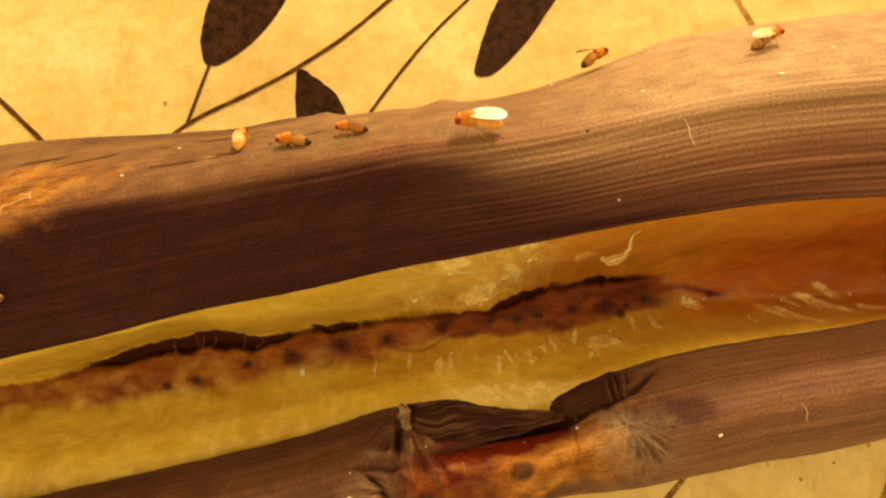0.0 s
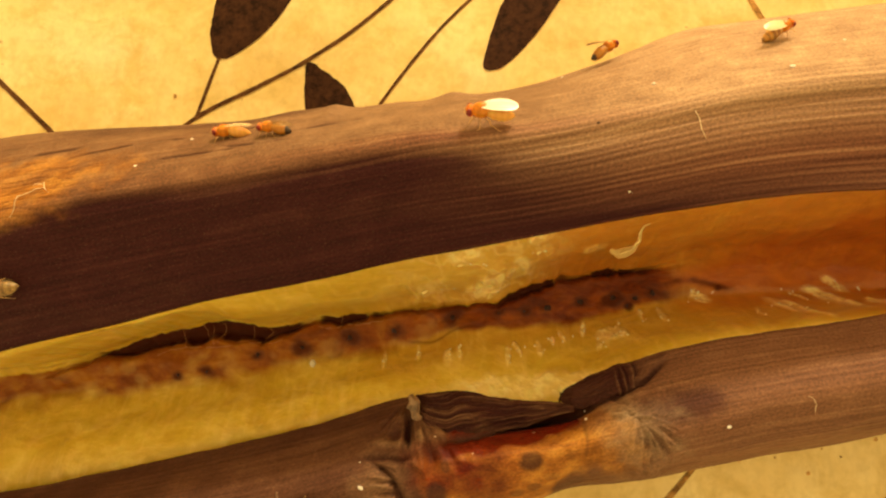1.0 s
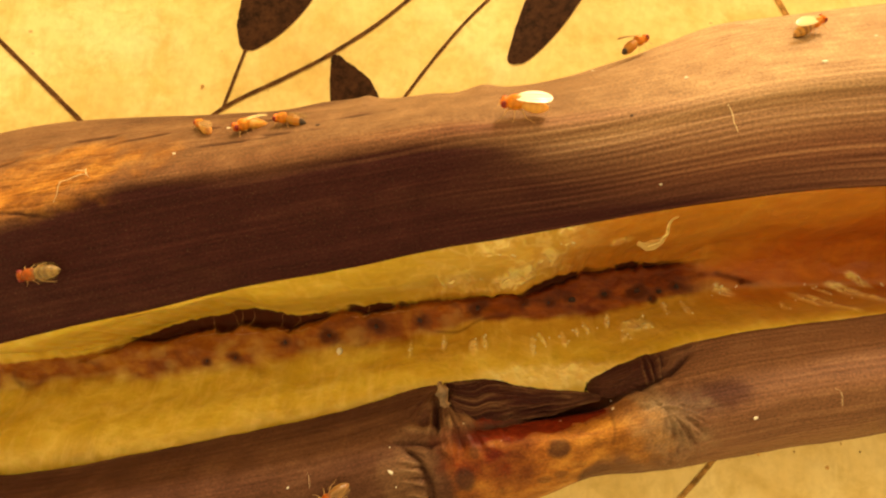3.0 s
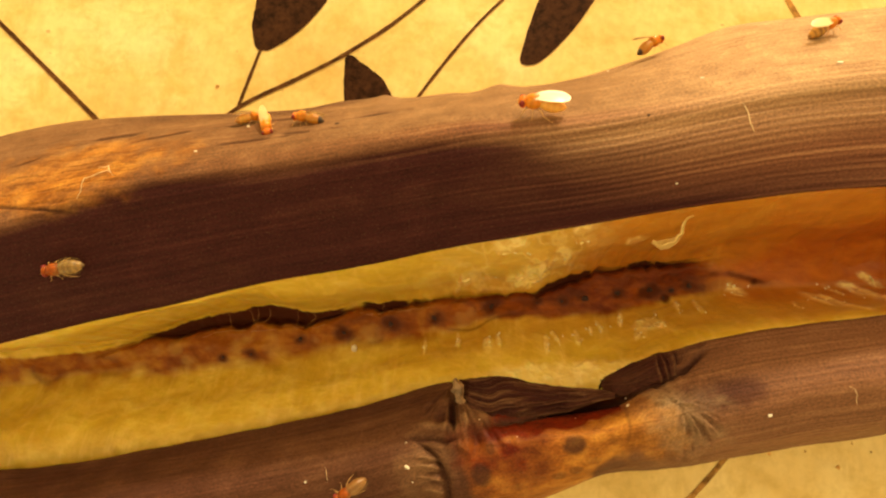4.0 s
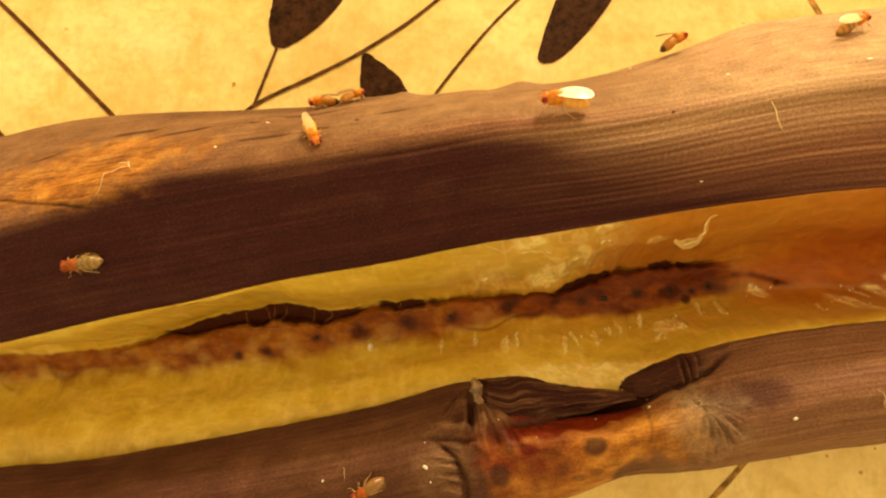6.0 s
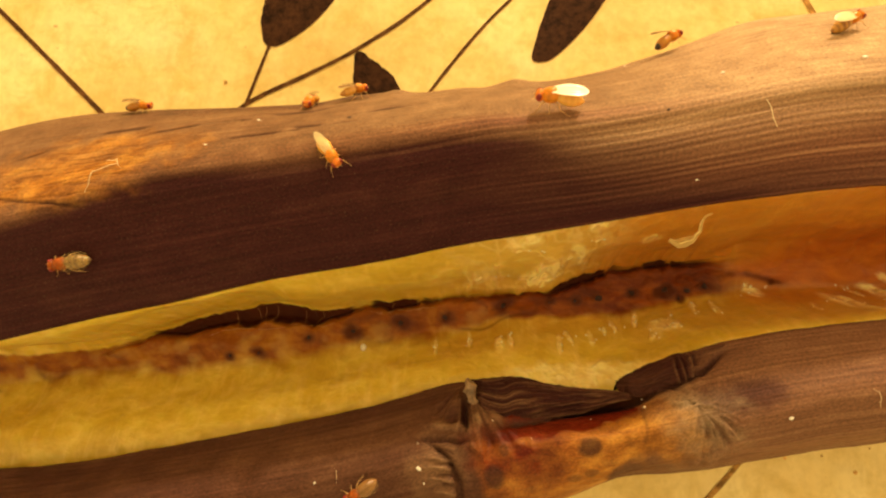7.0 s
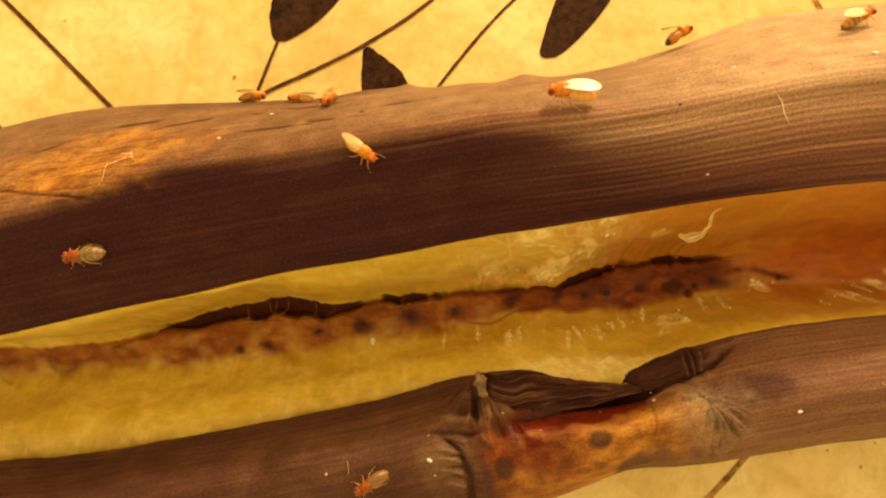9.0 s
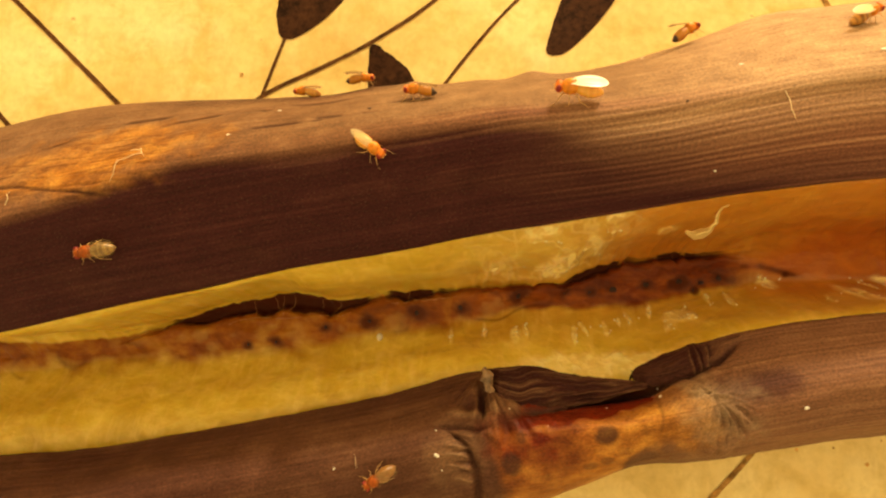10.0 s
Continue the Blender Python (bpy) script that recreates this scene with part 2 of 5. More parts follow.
def pulp_material():
    m, n, l, b = shader("banana_pulp", 0.30, 0.5)
    tc = n.new("ShaderNodeTexCoord")
    c = tc.outputs["Object"]
    uv = n.new("ShaderNodeUVMap")
    uv.uv_map = "flow"
    big = node_noise(n, l, c, (290, 320, 320), 1.0, 6, 0.64, 0.6)
    small = node_noise(n, l, c, (480, 680, 680), 1.0, 6, 0.66, 0.7)
    strands = node_noise(n, l, c, (420, 950, 700), 1.0, 6, 0.66, 0.4)
    flesh = ramp(n, l, reckon(n, l, "ADD", reckon(n, l, "MULTIPLY", big, 0.6), reckon(n, l, "MULTIPLY", small, 0.4)), (0.31, (0.52, 0.335, 0.027)), (0.5, (0.70, 0.495, 0.053)), (0.69, (0.88, 0.69, 0.125)))
    pithy = ramp(n, l, reckon(n, l, "ADD", reckon(n, l, "MULTIPLY", strands, 0.4), reckon(n, l, "MULTIPLY", big, 0.6)), (0.36, (0.17, 0.043, 0.006)), (0.48, (0.29, 0.094, 0.010)), (0.61, (0.45, 0.205, 0.022)))
    col = blend(n, l, mask(n, "core"), flesh, pithy)
    rotten = ramp(n, l, strands, (0.3, (0.37, 0.088, 0.010)), (0.7, (0.62, 0.212, 0.022)))
    col = blend(n, l, mask(n, "brown"), col, rotten)
    decay = ramp(n, l, strands, (0.32, (0.080, 0.015, 0.005)), (0.50, (0.175, 0.034, 0.007)), (0.68, (0.32, 0.082, 0.012)))
    col = blend(n, l, mask(n, "rot"), col, decay)
    pale = ramp(n, l, small, (0.50, (0, 0, 0)), (0.66, (1, 1, 1)))
    col = blend(n, l, reckon(n, l, "MULTIPLY", pale, reckon(n, l, "SUBTRACT", reckon(n, l, "ADD", 0.22, mask(n, "pale")), reckon(n, l, "MULTIPLY", reckon(n, l, "MAXIMUM", mask(n, "core"), mask(n, "brown")), 0.32))), col, (0.90, 0.72, 0.24))
    col = blend(n, l, reckon(n, l, "MULTIPLY", mask(n, "pale"), 0.9), col, (1.0, 0.84, 0.36))
    dashes = node_noise(n, l, c, (1500, 330, 330), 1.0, 4, 0.6)
    col = blend(n, l, reckon(n, l, "MULTIPLY", ramp(n, l, dashes, (0.54, (0, 0, 0)), (0.70, (0.36, 0.36, 0.36))), reckon(n, l, "SUBTRACT", 1.0, reckon(n, l, "MAXIMUM", mask(n, "core"), mask(n, "brown")))), col, (0.93, 0.72, 0.20))
    # dark stains round the seeds, and painted shade down in the slits
    col = blend(n, l, mask(n, "shade_and_stain"), col, (0.092, 0.026, 0.013))
    l.new(col, b.inputs["Base Color"])
    shine = n.new("ShaderNodeMapRange")
    shine.inputs[3].default_value, shine.inputs[4].default_value = 0.45, 0.03
    l.new(reckon(n, l, "MAXIMUM", mask(n, "shade_and_stain"), reckon(n, l, "MULTIPLY", mask(n, "core"), 0.75)), shine.inputs[0])
    l.new(shine.outputs[0], b.inputs["Specular IOR Level"])
    b.inputs["Subsurface Weight"].default_value = 0.35
    b.inputs["Subsurface Radius"].default_value = (1.0, 0.5, 0.15)
    b.inputs["Subsurface Scale"].default_value = 1.2 * MM
    k = relief(n, l, b, big, 0.35, 0.6)
    k = relief(n, l, b, small, 0.10, 0.7, k)
    relief(n, l, b, strands, 0.10, 0.4, k)
    return m


def cloth_material():
    m, n, l, b = shader("printed_cloth", 0.42, 0.5)
    tc = n.new("ShaderNodeTexCoord")
    c = tc.outputs["Object"]
    big = node_noise(n, l, c, (70, 95, 95), 1.0, 4, 0.55)
    mid = node_noise(n, l, c, (420, 380, 400), 1.0, 4, 0.6)
    dots = node_noise(n, l, c, (900, 900, 900), 1.0, 2, 0.5)
    col = ramp(n, l, big, (0.3, (0.74, 0.51, 0.135)), (0.5, (0.86, 0.685, 0.255)), (0.70, (0.94, 0.83, 0.44)))
    col = blend(n, l, 0.35, col, ramp(n, l, mid, (0.3, (0.76, 0.55, 0.175)), (0.7, (0.92, 0.77, 0.36))))
    col = blend(n, l, ramp(n, l, dots, (0.73, (0, 0, 0)), (0.80, (0.55, 0.55, 0.55))), col, (0.36, 0.20, 0.06))
    smudge = node_noise(n, l, c, (160, 60, 100), 1.0, 6, 0.68)
    col = blend(n, l, ramp(n, l, smudge, (0.56, (0, 0, 0)), (0.72, (0.5, 0.5, 0.5))), col, (0.60, 0.42, 0.10))
    mottle = node_noise(n, l, c, (300, 340, 300), 1.0, 6, 0.66, 0.5)
    col = blend(n, l, ramp(n, l, mottle, (0.48, (0, 0, 0)), (0.68, (0.60, 0.60, 0.60))), col, (0.64, 0.46, 0.10))
    fibre_ = node_noise(n, l, c, (1500, 1100, 900), 1.0, 3, 0.6)
    col = blend(n, l, 0.5, col, ramp(n, l, fibre_, (0.32, (0.80, 0.78, 0.70)), (0.6, (1.0, 1.0, 1.0))), "MULTIPLY")
    l.new(col, b.inputs["Base Color"])
    k = relief(n, l, b, big, 1.2, 0.4)
    relief(n, l, b, mid, 0.10, 0.35, k)
    return m


def print_material(name, colour):
    m, n, l, b = shader(name, 0.7, 0.06)
    tc = n.new("ShaderNodeTexCoord")
    f = node_noise(n, l, tc.outputs["Object"], (1300, 1300, 1300), 1.0, 6, 0.75)
    dark, light = tuple(v * 0.45 for v in colour), tuple(min(1, v * 2.1) for v in colour)
    l.new(ramp(n, l, f, (0.36, dark), (0.66, light)), b.inputs["Base Color"])
    relief(n, l, b, f, 0.03, 0.4)
    return m


def plain(name, colour, rough=0.5, grainy=900, sss=0.0, coat=0.0, spread=0.25, spec=0.5):
    m, n, l, b = shader(name, rough, spec)
    tc = n.new("ShaderNodeTexCoord")
    f = node_noise(n, l, tc.outputs["Object"], (grainy, grainy, grainy), 1.0, 3, 0.6)
    l.new(ramp(n, l, f, (0.3, tuple(v * (1 - spread) for v in colour)), (0.7, tuple(min(1, v * (1 + spread)) for v in colour))), b.inputs["Base Color"])
    if sss:
        b.inputs["Subsurface Weight"].default_value = sss
        b.inputs["Subsurface Radius"].default_value = (1.0, 0.4, 0.1)
        b.inputs["Subsurface Scale"].default_value = 0.3 * MM
    b.inputs["Coat Weight"].default_value = coat
    relief(n, l, b, f, 0.03, 0.4)
    return m


def banded_material(name, light, dark):
    m, n, l, b = shader(name, 0.35, 0.5)
    l.new(blend(n, l, mask(n, "band"), light, dark), b.inputs["Base Color"])
    b.inputs["Subsurface Weight"].default_value = 0.4
    b.inputs["Subsurface Radius"].default_value = (1.0, 0.5, 0.15)
    b.inputs["Subsurface Scale"].default_value = 0.3 * MM
    return m


def wing_material(name, alpha, colour):
    m, n, l, b = shader(name, 0.25, 0.35)
    b.inputs["Base Color"].default_value = (*colour, 1)
    tc = n.new("ShaderNodeTexCoord")
    f = node_noise(n, l, tc.outputs["Object"], (500, 2600, 900), 1.0, 3, 0.6)
    b.inputs["Alpha"].default_value = alpha
    relief(n, l, b, f, 0.04, 0.6)
    return m


PEEL, PULP, CLOTH = peel_material(), pulp_material(), cloth_material()
FADED_PRINT = print_material("faded_stem_print", (0.30, 0.165, 0.045))
LEAF_PRINT, STEM_PRINT = print_material("leaf_print", (0.034, 0.014, 0.006)), print_material("stem_print", (0.080, 0.036, 0.012))
SEED, FIBRE = plain("seed", (0.028, 0.008, 0.005), 0.6), plain("pulp_fibre", (0.88, 0.70, 0.30), 0.35, 2500)
HAIR, KNOB = plain("dry_hair", (0.72, 0.58, 0.36), 0.5), plain("dry_knob", (0.26, 0.165, 0.090), 0.45, 1400, 0, 0, 0.7)
MEMBRANE = wing_material("pulp_membrane", 0.42, (1.0, 0.80, 0.30))
FLAKE = wing_material("pulp_flake", 0.85, (1.0, 0.83, 0.36))
FLECK = plain("glint_fleck", (0.97, 0.86, 0.55), 0.15, 900, 0, 0.6)
STRAND = plain("brown_strand", (0.40, 0.18, 0.045), 0.4, 2500)
# the drop's pale colour paints a highlight
CRUMB, GLINT = plain("white_crumb", (0.85, 0.8, 0.68), 0.4), plain("juice_drop", (0.75, 0.62, 0.48), 0.08, 900, 0, 1.0)

# ---------------------------------------------------------------- tablecloth with its print
gx = np.concatenate([np.linspace(-700, -60, 20), np.linspace(-55, 50, 90), np.linspace(55, 700, 20)])
gy = np.concatenate([np.linspace(-700, -45, 20), np.linspace(-40, 40, 70), np.linspace(45, 700, 20)])
cx, cy = np.meshgrid(gx, gy, indexing="ij")


def cloth_height(x, y):
    x, y = np.asarray(x, float), np.asarray(y, float)
    facet = 0.03 * np.clip(y - 9, 0, 30) * smooth(-12.5, -9, x) * smooth(9, 1, x)     # a crease of the cloth that tilts to the light
    return -0.35 - 0.5 * grain(x / 15, y / 11, 3, 2) - facet


cz = cloth_height(cx, cy)
tablecloth = sheet("tablecloth", np.stack([cx, cy, cz], axis=-1)[:, ::-1], CLOTH)
tagged(tablecloth, "yellow tablecloth printed with dark brown leaves and stems", "tablecloth", kind="structure")


def flat_print(name, outline, material):
    """A printed shape: a fan of rings that lies on the cloth."""
    pts = np.array(outline, float)
    mid = pts.mean(axis=0)
    rings = [mid + (pts - mid) * f for f in np.linspace(0.02, 1, 12)]
    p = np.array([np.vstack([r, r[:1]]) for r in rings])
    z = cloth_height(p[:, :, 0], p[:, :, 1]) + 0.05
    sheet(name, np.concatenate([p, z[:, :, None]], axis=2), material, tablecloth)


def closed(points, per=8):
    """A smooth closed outline through points."""
    p, out = [np.array(q, float) for q in points], []
    for k in range(len(p)):
        a, b, c, d = p[k - 1], p[k], p[(k + 1) % len(p)], p[(k + 2) % len(p)]
        for u in np.linspace(0, 1, per, endpoint=False):
            out.append(0.5 * (2 * b + (c - a) * u + (2 * a - 5 * b + 4 * c - d) * u**2 + (3 * b - a - 3 * c + d) * u**3))
    return np.array(out)


def printed_leaf(points, seed):
    o = closed(points)
    wob = 0.07 * grain(np.arange(len(o)) * 0.7, seed, seed, 2)[:, None]
    flat_print("printed_leaf", o + wob, LEAF_PRINT)


def printed_stem(points, width, seed, ink=None):
    p = np.array(points, float)
    s = np.concatenate([[0], np.cumsum(np.linalg.norm(np.diff(p, axis=0), axis=1))])
    fx, fy = line(*zip(s, p[:, 0])), line(*zip(s, p[:, 1]))
    u = np.linspace(0, s[-1], int(s[-1] * 3) + 4)
    q = np.stack([fx(u), fy(u)], axis=1)
    d = np.gradient(q, axis=0)
    d /= np.linalg.norm(d, axis=1, keepdims=True)
    side = np.stack([-d[:, 1], d[:, 0]], axis=1)
    w = width * 0.42 * (1 + 0.18 * grain(u * 1.1, seed, seed, 2))[:, None]
    rows = np.stack([q + side * w * k for k in (-1, -0.4, 0.4, 1)], axis=1)
    z = cloth_height(rows[:, :, 0], rows[:, :, 1]) + 0.06
    sheet("printed_stem", np.concatenate([rows, z[:, :, None]], axis=2)[:, ::-1], ink or STEM_PRINT, tablecloth)


printed_leaf([(-20.82, 16.70), (-21.62, 18.20), (-21.62, 20.50), (-21.15, 23.20), (-19.62, 29.00), (-15.62, 34.00), (-12.72, 33.00), (-12.32, 28.50), (-14.15, 22.90), (-16.45, 19.40), (-19.12, 17.20)], 1)
printed_leaf([(3.14, 15.24), (2.79, 16.24), (3.84, 20.04), (5.04, 22.84), (7.84, 28.04), (12.84, 33.04), (15.04, 32.04), (14.04, 28.04), (10.14, 22.64), (7.44, 18.64), (4.74, 15.74)], 2)
printed_leaf([(-12.8, 16.3), (-13.0, 14.2), (-12.8, 11.5), (-11.5, 8), (-9.0, 5.5), (-7.6, 8), (-8.2, 11.4), (-9.4, 13.9), (-11.1, 15.4)], 3)
printed_stem([(-24.30, 9.80), (-22.40, 11.33), (-17.15, 14.12), (-12.95, 16.42), (-9.35, 18.92), (-4.85, 22.92), (1.80, 30.35)], 0.44, 4)
printed_stem([(-20.75, 16.80), (-21.53, 14.40), (-22.50, 11.30)], 0.38, 5)
printed_stem([(-7.66, 9.90), (-6.06, 12.50), (-3.36, 16.30), (-0.86, 19.50), (2.04, 22.60), (8.84, 29.10)], 0.36, 6)
printed_stem([(-54.1, 26.4), (-46.52, 20.1), (-40.92, 15.1), (-35.1, 9.8), (-31.1, 5.9)], 0.50, 7)
printed_stem([(24.75, 26), (26.15, 22.1), (27.25, 19.7), (28.55, 16.5)], 0.50, 8, FADED_PRINT)
printed_stem([(12.5, -25), (15.9, -21.0), (18.8, -17.8), (20.5, -15.5)], 0.50, 9, FADED_PRINT)
printed_stem([(-52, 14), (-46.9, 9.4), (-44.6, 7.2), (-42, 4)], 0.55, 10)
printed_stem([(31.5, -23), (33.8, -18.6), (36, -15)], 0.50, 11, FADED_PRINT)

spots = random.Random(5)
SPECK_PRINT = print_material("faded_speck_print", (0.44, 0.26, 0.075))
for x, y, r in ((-24.5, 13.2, 0.2), (32.8, -15.5, 0.2), (27.4, -18.0, 0.16), (22.3, -17.2, 0.15), (30.0, -16.8, 0.12), (25.0, -16.9, 0.10), (28.6, -16.2, 0.09)):
    flat_print("printed_speck", closed([(x + r * (0.6 + spots.random() * 0.6) * math.cos(a), y + r * (0.6 + spots.random() * 0.6) * math.sin(a)) for a in np.linspace(0, 2 * math.pi, 7)[:-1]], 3), SPECK_PRINT)

# ---------------------------------------------------------------- banana: lines of its plan (x, value)
BACK = line((-75, -6), (-50, -1.0), (-34.5, 2.7), (-29.2, 4.0), (-23.2, 4.6), (-15.7, 5.1), (-12, 5.4), (-8.7, 6.1), (-5.2, 6.2), (-1, 6.7), (3.8, 7.2), (5.9, 7.7), (8.1, 8.4), (11.7, 9.7), (15, 11.0), (18.9, 11.6), (24.3, 12.4), (28.5, 12.9), (40, 13.5), (75, 13))
CREST_Y = line((-75, -12), (-45, -7.5), (-28.4, -4.4), (-22.4, -2.4), (-19.4, -1.4), (-13.3, -0.45), (-7.2, 0.6), (-1.3, 1.4), (4, 1.75), (10, 2.7), (18, 4.2), (24, 4.9), (40, 6), (75, 7))
CREST_Z = line((-75, 15), (-45, 18.5), (-25, 19.6), (-10, 19.4), (2, 19.8), (12, 20.0), (24, 19.8), (45, 19), (75, 15))
LIP = line((-75, -19), (-45, -14), (-29.2, -10.5), (-22.8, -8.8), (-18.1, -7.7), (-13.4, -6.5), (-7.2, -5.3), (-1, -3.9), (5.1, -2.82), (13.1, -1.46), (19.2, -0.68), (24.2, -0.38), (40, 0.35), (75, 2))
LIP_Z = line((-75, 14), (-30, 16.9), (0, 17.3), (12, 17.8), (22, 17.9), (40, 17.4), (75, 14))
FRONT_LIP = line((-75, -26), (-45, -20.3), (-32.3, -18.35), (-25.1, -17.4), (-21.5, -16.6), (-14.5, -15.1), (-7.5, -13.4), (-2.3, -11.9), (2, -12.3), (6, -12.3), (9, -10.8), (11.3, -9.6), (14.5, -8.6), (17.9, -8.0), (21.4, -7.5), (27.1, -6.6), (40, -5), (75, -3))
FRONT_LIP_Z = line((-75, 10), (-35, 11.2), (-10, 11.6), (0, 11.7), (6, 12.2), (11, 13.2), (20, 13.6), (40, 13.4), (75, 11))
FRONT_Y = line((-75, -32), (-35, -23.2), (-20, -19.8), (-8, -17.2), (0, -15.5), (5, -14.6), (12, -13.4), (20, -11.6), (30, -10), (45, -8), (75, -6))
FRONT_Z = line((-75, 12), (-35, 14.2), (-20, 14.5), (-8, 14.6), (0, 15.0), (5, 15.4), (12, 15.6), (20, 16.1), (30, 16.1), (45, 15.5), (75, 12))
EDGE = line((-75, -36), (-35, -27.5), (-20, -25), (-10, -23), (0, -20.8), (2, -19.9), (5.3, -18.3), (7.1, -17.45), (10, -17.15), (11.8, -16.9), (17.2, -15.75), (22.7, -14.85), (28.8, -13.7), (40, -12.2), (75, -10))
CRACK = line((-75, -16), (-38, -11.2), (-28.6, -10.5), (-24.6, -9.35), (-20.5, -8.1), (-16.5, -7.2), (-13.7, -7.2), (-12.8, -7.4), (-10.4, -6.95), (-6, -6.4), (-3.7, -6.2), (-0.5, -5.8), (3.4, -5.4), (5.8, -4.4), (9.3, -3.6), (14.3, -3.0), (22, -2.6), (34, -2.2), (75, -1))
GAP = line((-75, 0.1), (-27, 0.1), (-24.8, 0.18), (-22.5, 0.6), (-19.5, 0.95), (-17, 1.15), (-14, 0.95), (-11.5, 0.55), (-10, 0.2), (-8.5, 0.42), (-6.5, 0.35), (-5, 0.2), (-3, 0.12), (3, 0.15), (5, 0.35), (7, 0.42), (9, 0.2), (11, 0.36), (14, 0.15), (17, 0.1), (75, 0.1))
CORE = line((-75, -19), (-37.4, -13.7), (-33, -13.1), (-29, -12.3), (-22.7, -12.0), (-16.5, -11.2), (-12.5, -10.3), (-8.4, -9.5), (-5.1, -8.7), (-2, -8.4), (-0.4, -7.6), (3.6, -7.3), (7.5, -6.8), (12.2, -6), (15.4, -5.3), (22, -4.8), (34, -4.4), (75, -3))

SEEDS = ((-13.5, -9.4, 0.30), (-10.3, -8.8, 0.36), (-6.9, -8.15, 0.40), (-3.8, -7.6, 0.40), (0.3, -6.6, 0.42), (3.5, -6.25, 0.36), (5.3, -6.15, 0.28), (6.9, -5.95, 0.36),
         (9.2, -5.6, 0.38), (11.5, -5.25, 0.42), (13.1, -5.25, 0.28), (14.3, -4.8, 0.42), (-19.0, -10.7, 0.22), (-17.1, -10.5, 0.26), (18.8, -4.5, 0.15), (12.5, -5.75, 0.22))
# loose pith on the pulp: x, y, half length, half width, turn, strength
PATCHES = ((2.4, -4.85, 1.25, 0.42, 12, 1.0), (1.2, -3.45, 1.1, 0.22, 8, 0.8), (5.5, -2.6, 0.7, 0.20, 15, 0.8), (9.1, -2.75, 0.6, 0.14, 10, 0.5), (-1.6, -5.15, 0.8, 0.3, 10, 0.6), (4.4, -3.9, 0.9, 0.3, 20, 0.7),
           (17.55, -5.2, 0.62, 0.36, -20, 1.0), (10.8, -7.85, 1.05, 0.42, 25, 1.0), (22.6, -5.9, 0.95, 0.36, -30, 0.8), (25.8, -5.15, 1.1, 0.42, -35, 1.0), (26.9, -4.3, 0.9, 0.26, -30, 0.8), (28.6, -5.9, 1.0, 0.34, -15, 0.8), (0.0, -9.35, 0.5, 0.26, 80, 0.7))
straws = random.Random(23)      # thin strings of pith that hang down the slope: x, y, turn
PITH = PATCHES + tuple((x, y, straws.uniform(0.38, 0.58), straws.uniform(0.10, 0.17), turn, straws.uniform(0.62, 1.0)) for x, y, turn in (
    (14.5, -6.6, 96), (13.2, -6.4, 80), (11.5, -7.3, 70), (10.0, -8.5, 60), (7.1, -8.3, 85), (7.75, -8.0, 110), (9.25, -7.4, 75), (6.1, -8.9, 95), (4.0, -9.3, 85), (4.7, -8.9, 120), (-2.1, -9.1, 95), (0.7, -9.0, 100), (-4.4, -9.6, 90), (24.1, -5.1, -40), (20.6, -6.3, 70), (17.0, -4.9, 60)))
# pale yellow lumps in and beside the core: x, y, radius, strength
LUMPS = ((-1.75, -7.45, 0.8, 0.8), (-8.6, -8.7, 0.75, 0.6), (-23.7, -10.5, 0.45, 0.5), (-22.4, -10.3, 0.55, 0.7), (-21.6, -10.9, 0.45, 0.5), (-20.1, -10.1, 0.45, 0.5), (-17.8, -9.9, 0.65, 0.7), (-15.5, -9.4, 0.35, 0.45), (-15.6, -9.95, 0.55, 0.55), (-12.4, -9.3, 0.28, 0.5), (-17.0, -11.5, 0.5, 0.5),
         (-19.8, -12.1, 0.6, 0.5), (-13.5, -11.2, 0.5, 0.4), (-22.4, -11.8, 0.5, 0.45), (-25.3, -11.9, 0.8, 0.6), (-27.0, -10.7, 0.6, 0.5), (-28.6, -10.9, 0.5, 0.5), (-24.2, -12.6, 0.6, 0.4), (-29.7, -12.9, 0.8, 0.4), (-33.3, -12.2, 0.5, 0.5), (-10.9, -10.9, 0.5, 0.3))
STATIONS = np.concatenate([np.linspace(-77.5, -46, 30), np.linspace(-45, -5.2, 270), np.linspace(-5.1, 13, 250), np.linspace(13.15, 38, 165), np.linspace(39.5, 77.5, 30)])
X = STATIONS[:, None]
one = np.ones_like(STATIONS)


def stack(*pairs):
    return np.stack([np.stack([np.broadcast_to(y, one.shape), np.broadcast_to(z, one.shape)], axis=-1) for y, z in pairs], axis=1)


def grid(section):
    """Sections set along the stations; the fruit's two ends, far outside the part that is seen, close to blunt tips."""
    g = np.concatenate([np.broadcast_to(X[:, :, None], (*section.shape[:2], 1)), section], axis=2)
    shrink = np.sqrt(np.clip(1 - (np.clip(np.abs(STATIONS) - 52, 0, None) / 26) ** 2, 0.0004, 1))[:, None]
    middle = ((BACK(STATIONS) + EDGE(STATIONS)) / 2)[:, None]
    g[:, :, 1] = middle + (g[:, :, 1] - middle) * shrink
    g[:, :, 2] = 10 + (g[:, :, 2] - 10) * shrink
    return g


def ellipse(p, x, y, rx, ry, turn=0, edge=0.35, rough=0.25, seed=1):
    """A stain's mask: an uneven ellipse in plan."""
    c, s = math.cos(radians(turn)), math.sin(radians(turn))
    dx, dy = p[:, :, 0] - x, p[:, :, 1] - y
    d = np.hypot((dx * c + dy * s) / rx, (dy * c - dx * s) / ry)
    d = d + rough * grain(p[:, :, 0] * 1.1, p[:, :, 1] * 1.3, seed, 3)
    return 1 - smooth(1 - edge, 1 + edge, d)


banana = new("banana")
tagged(banana, "overripe split banana with brown peel and yellow pulp", "banana")

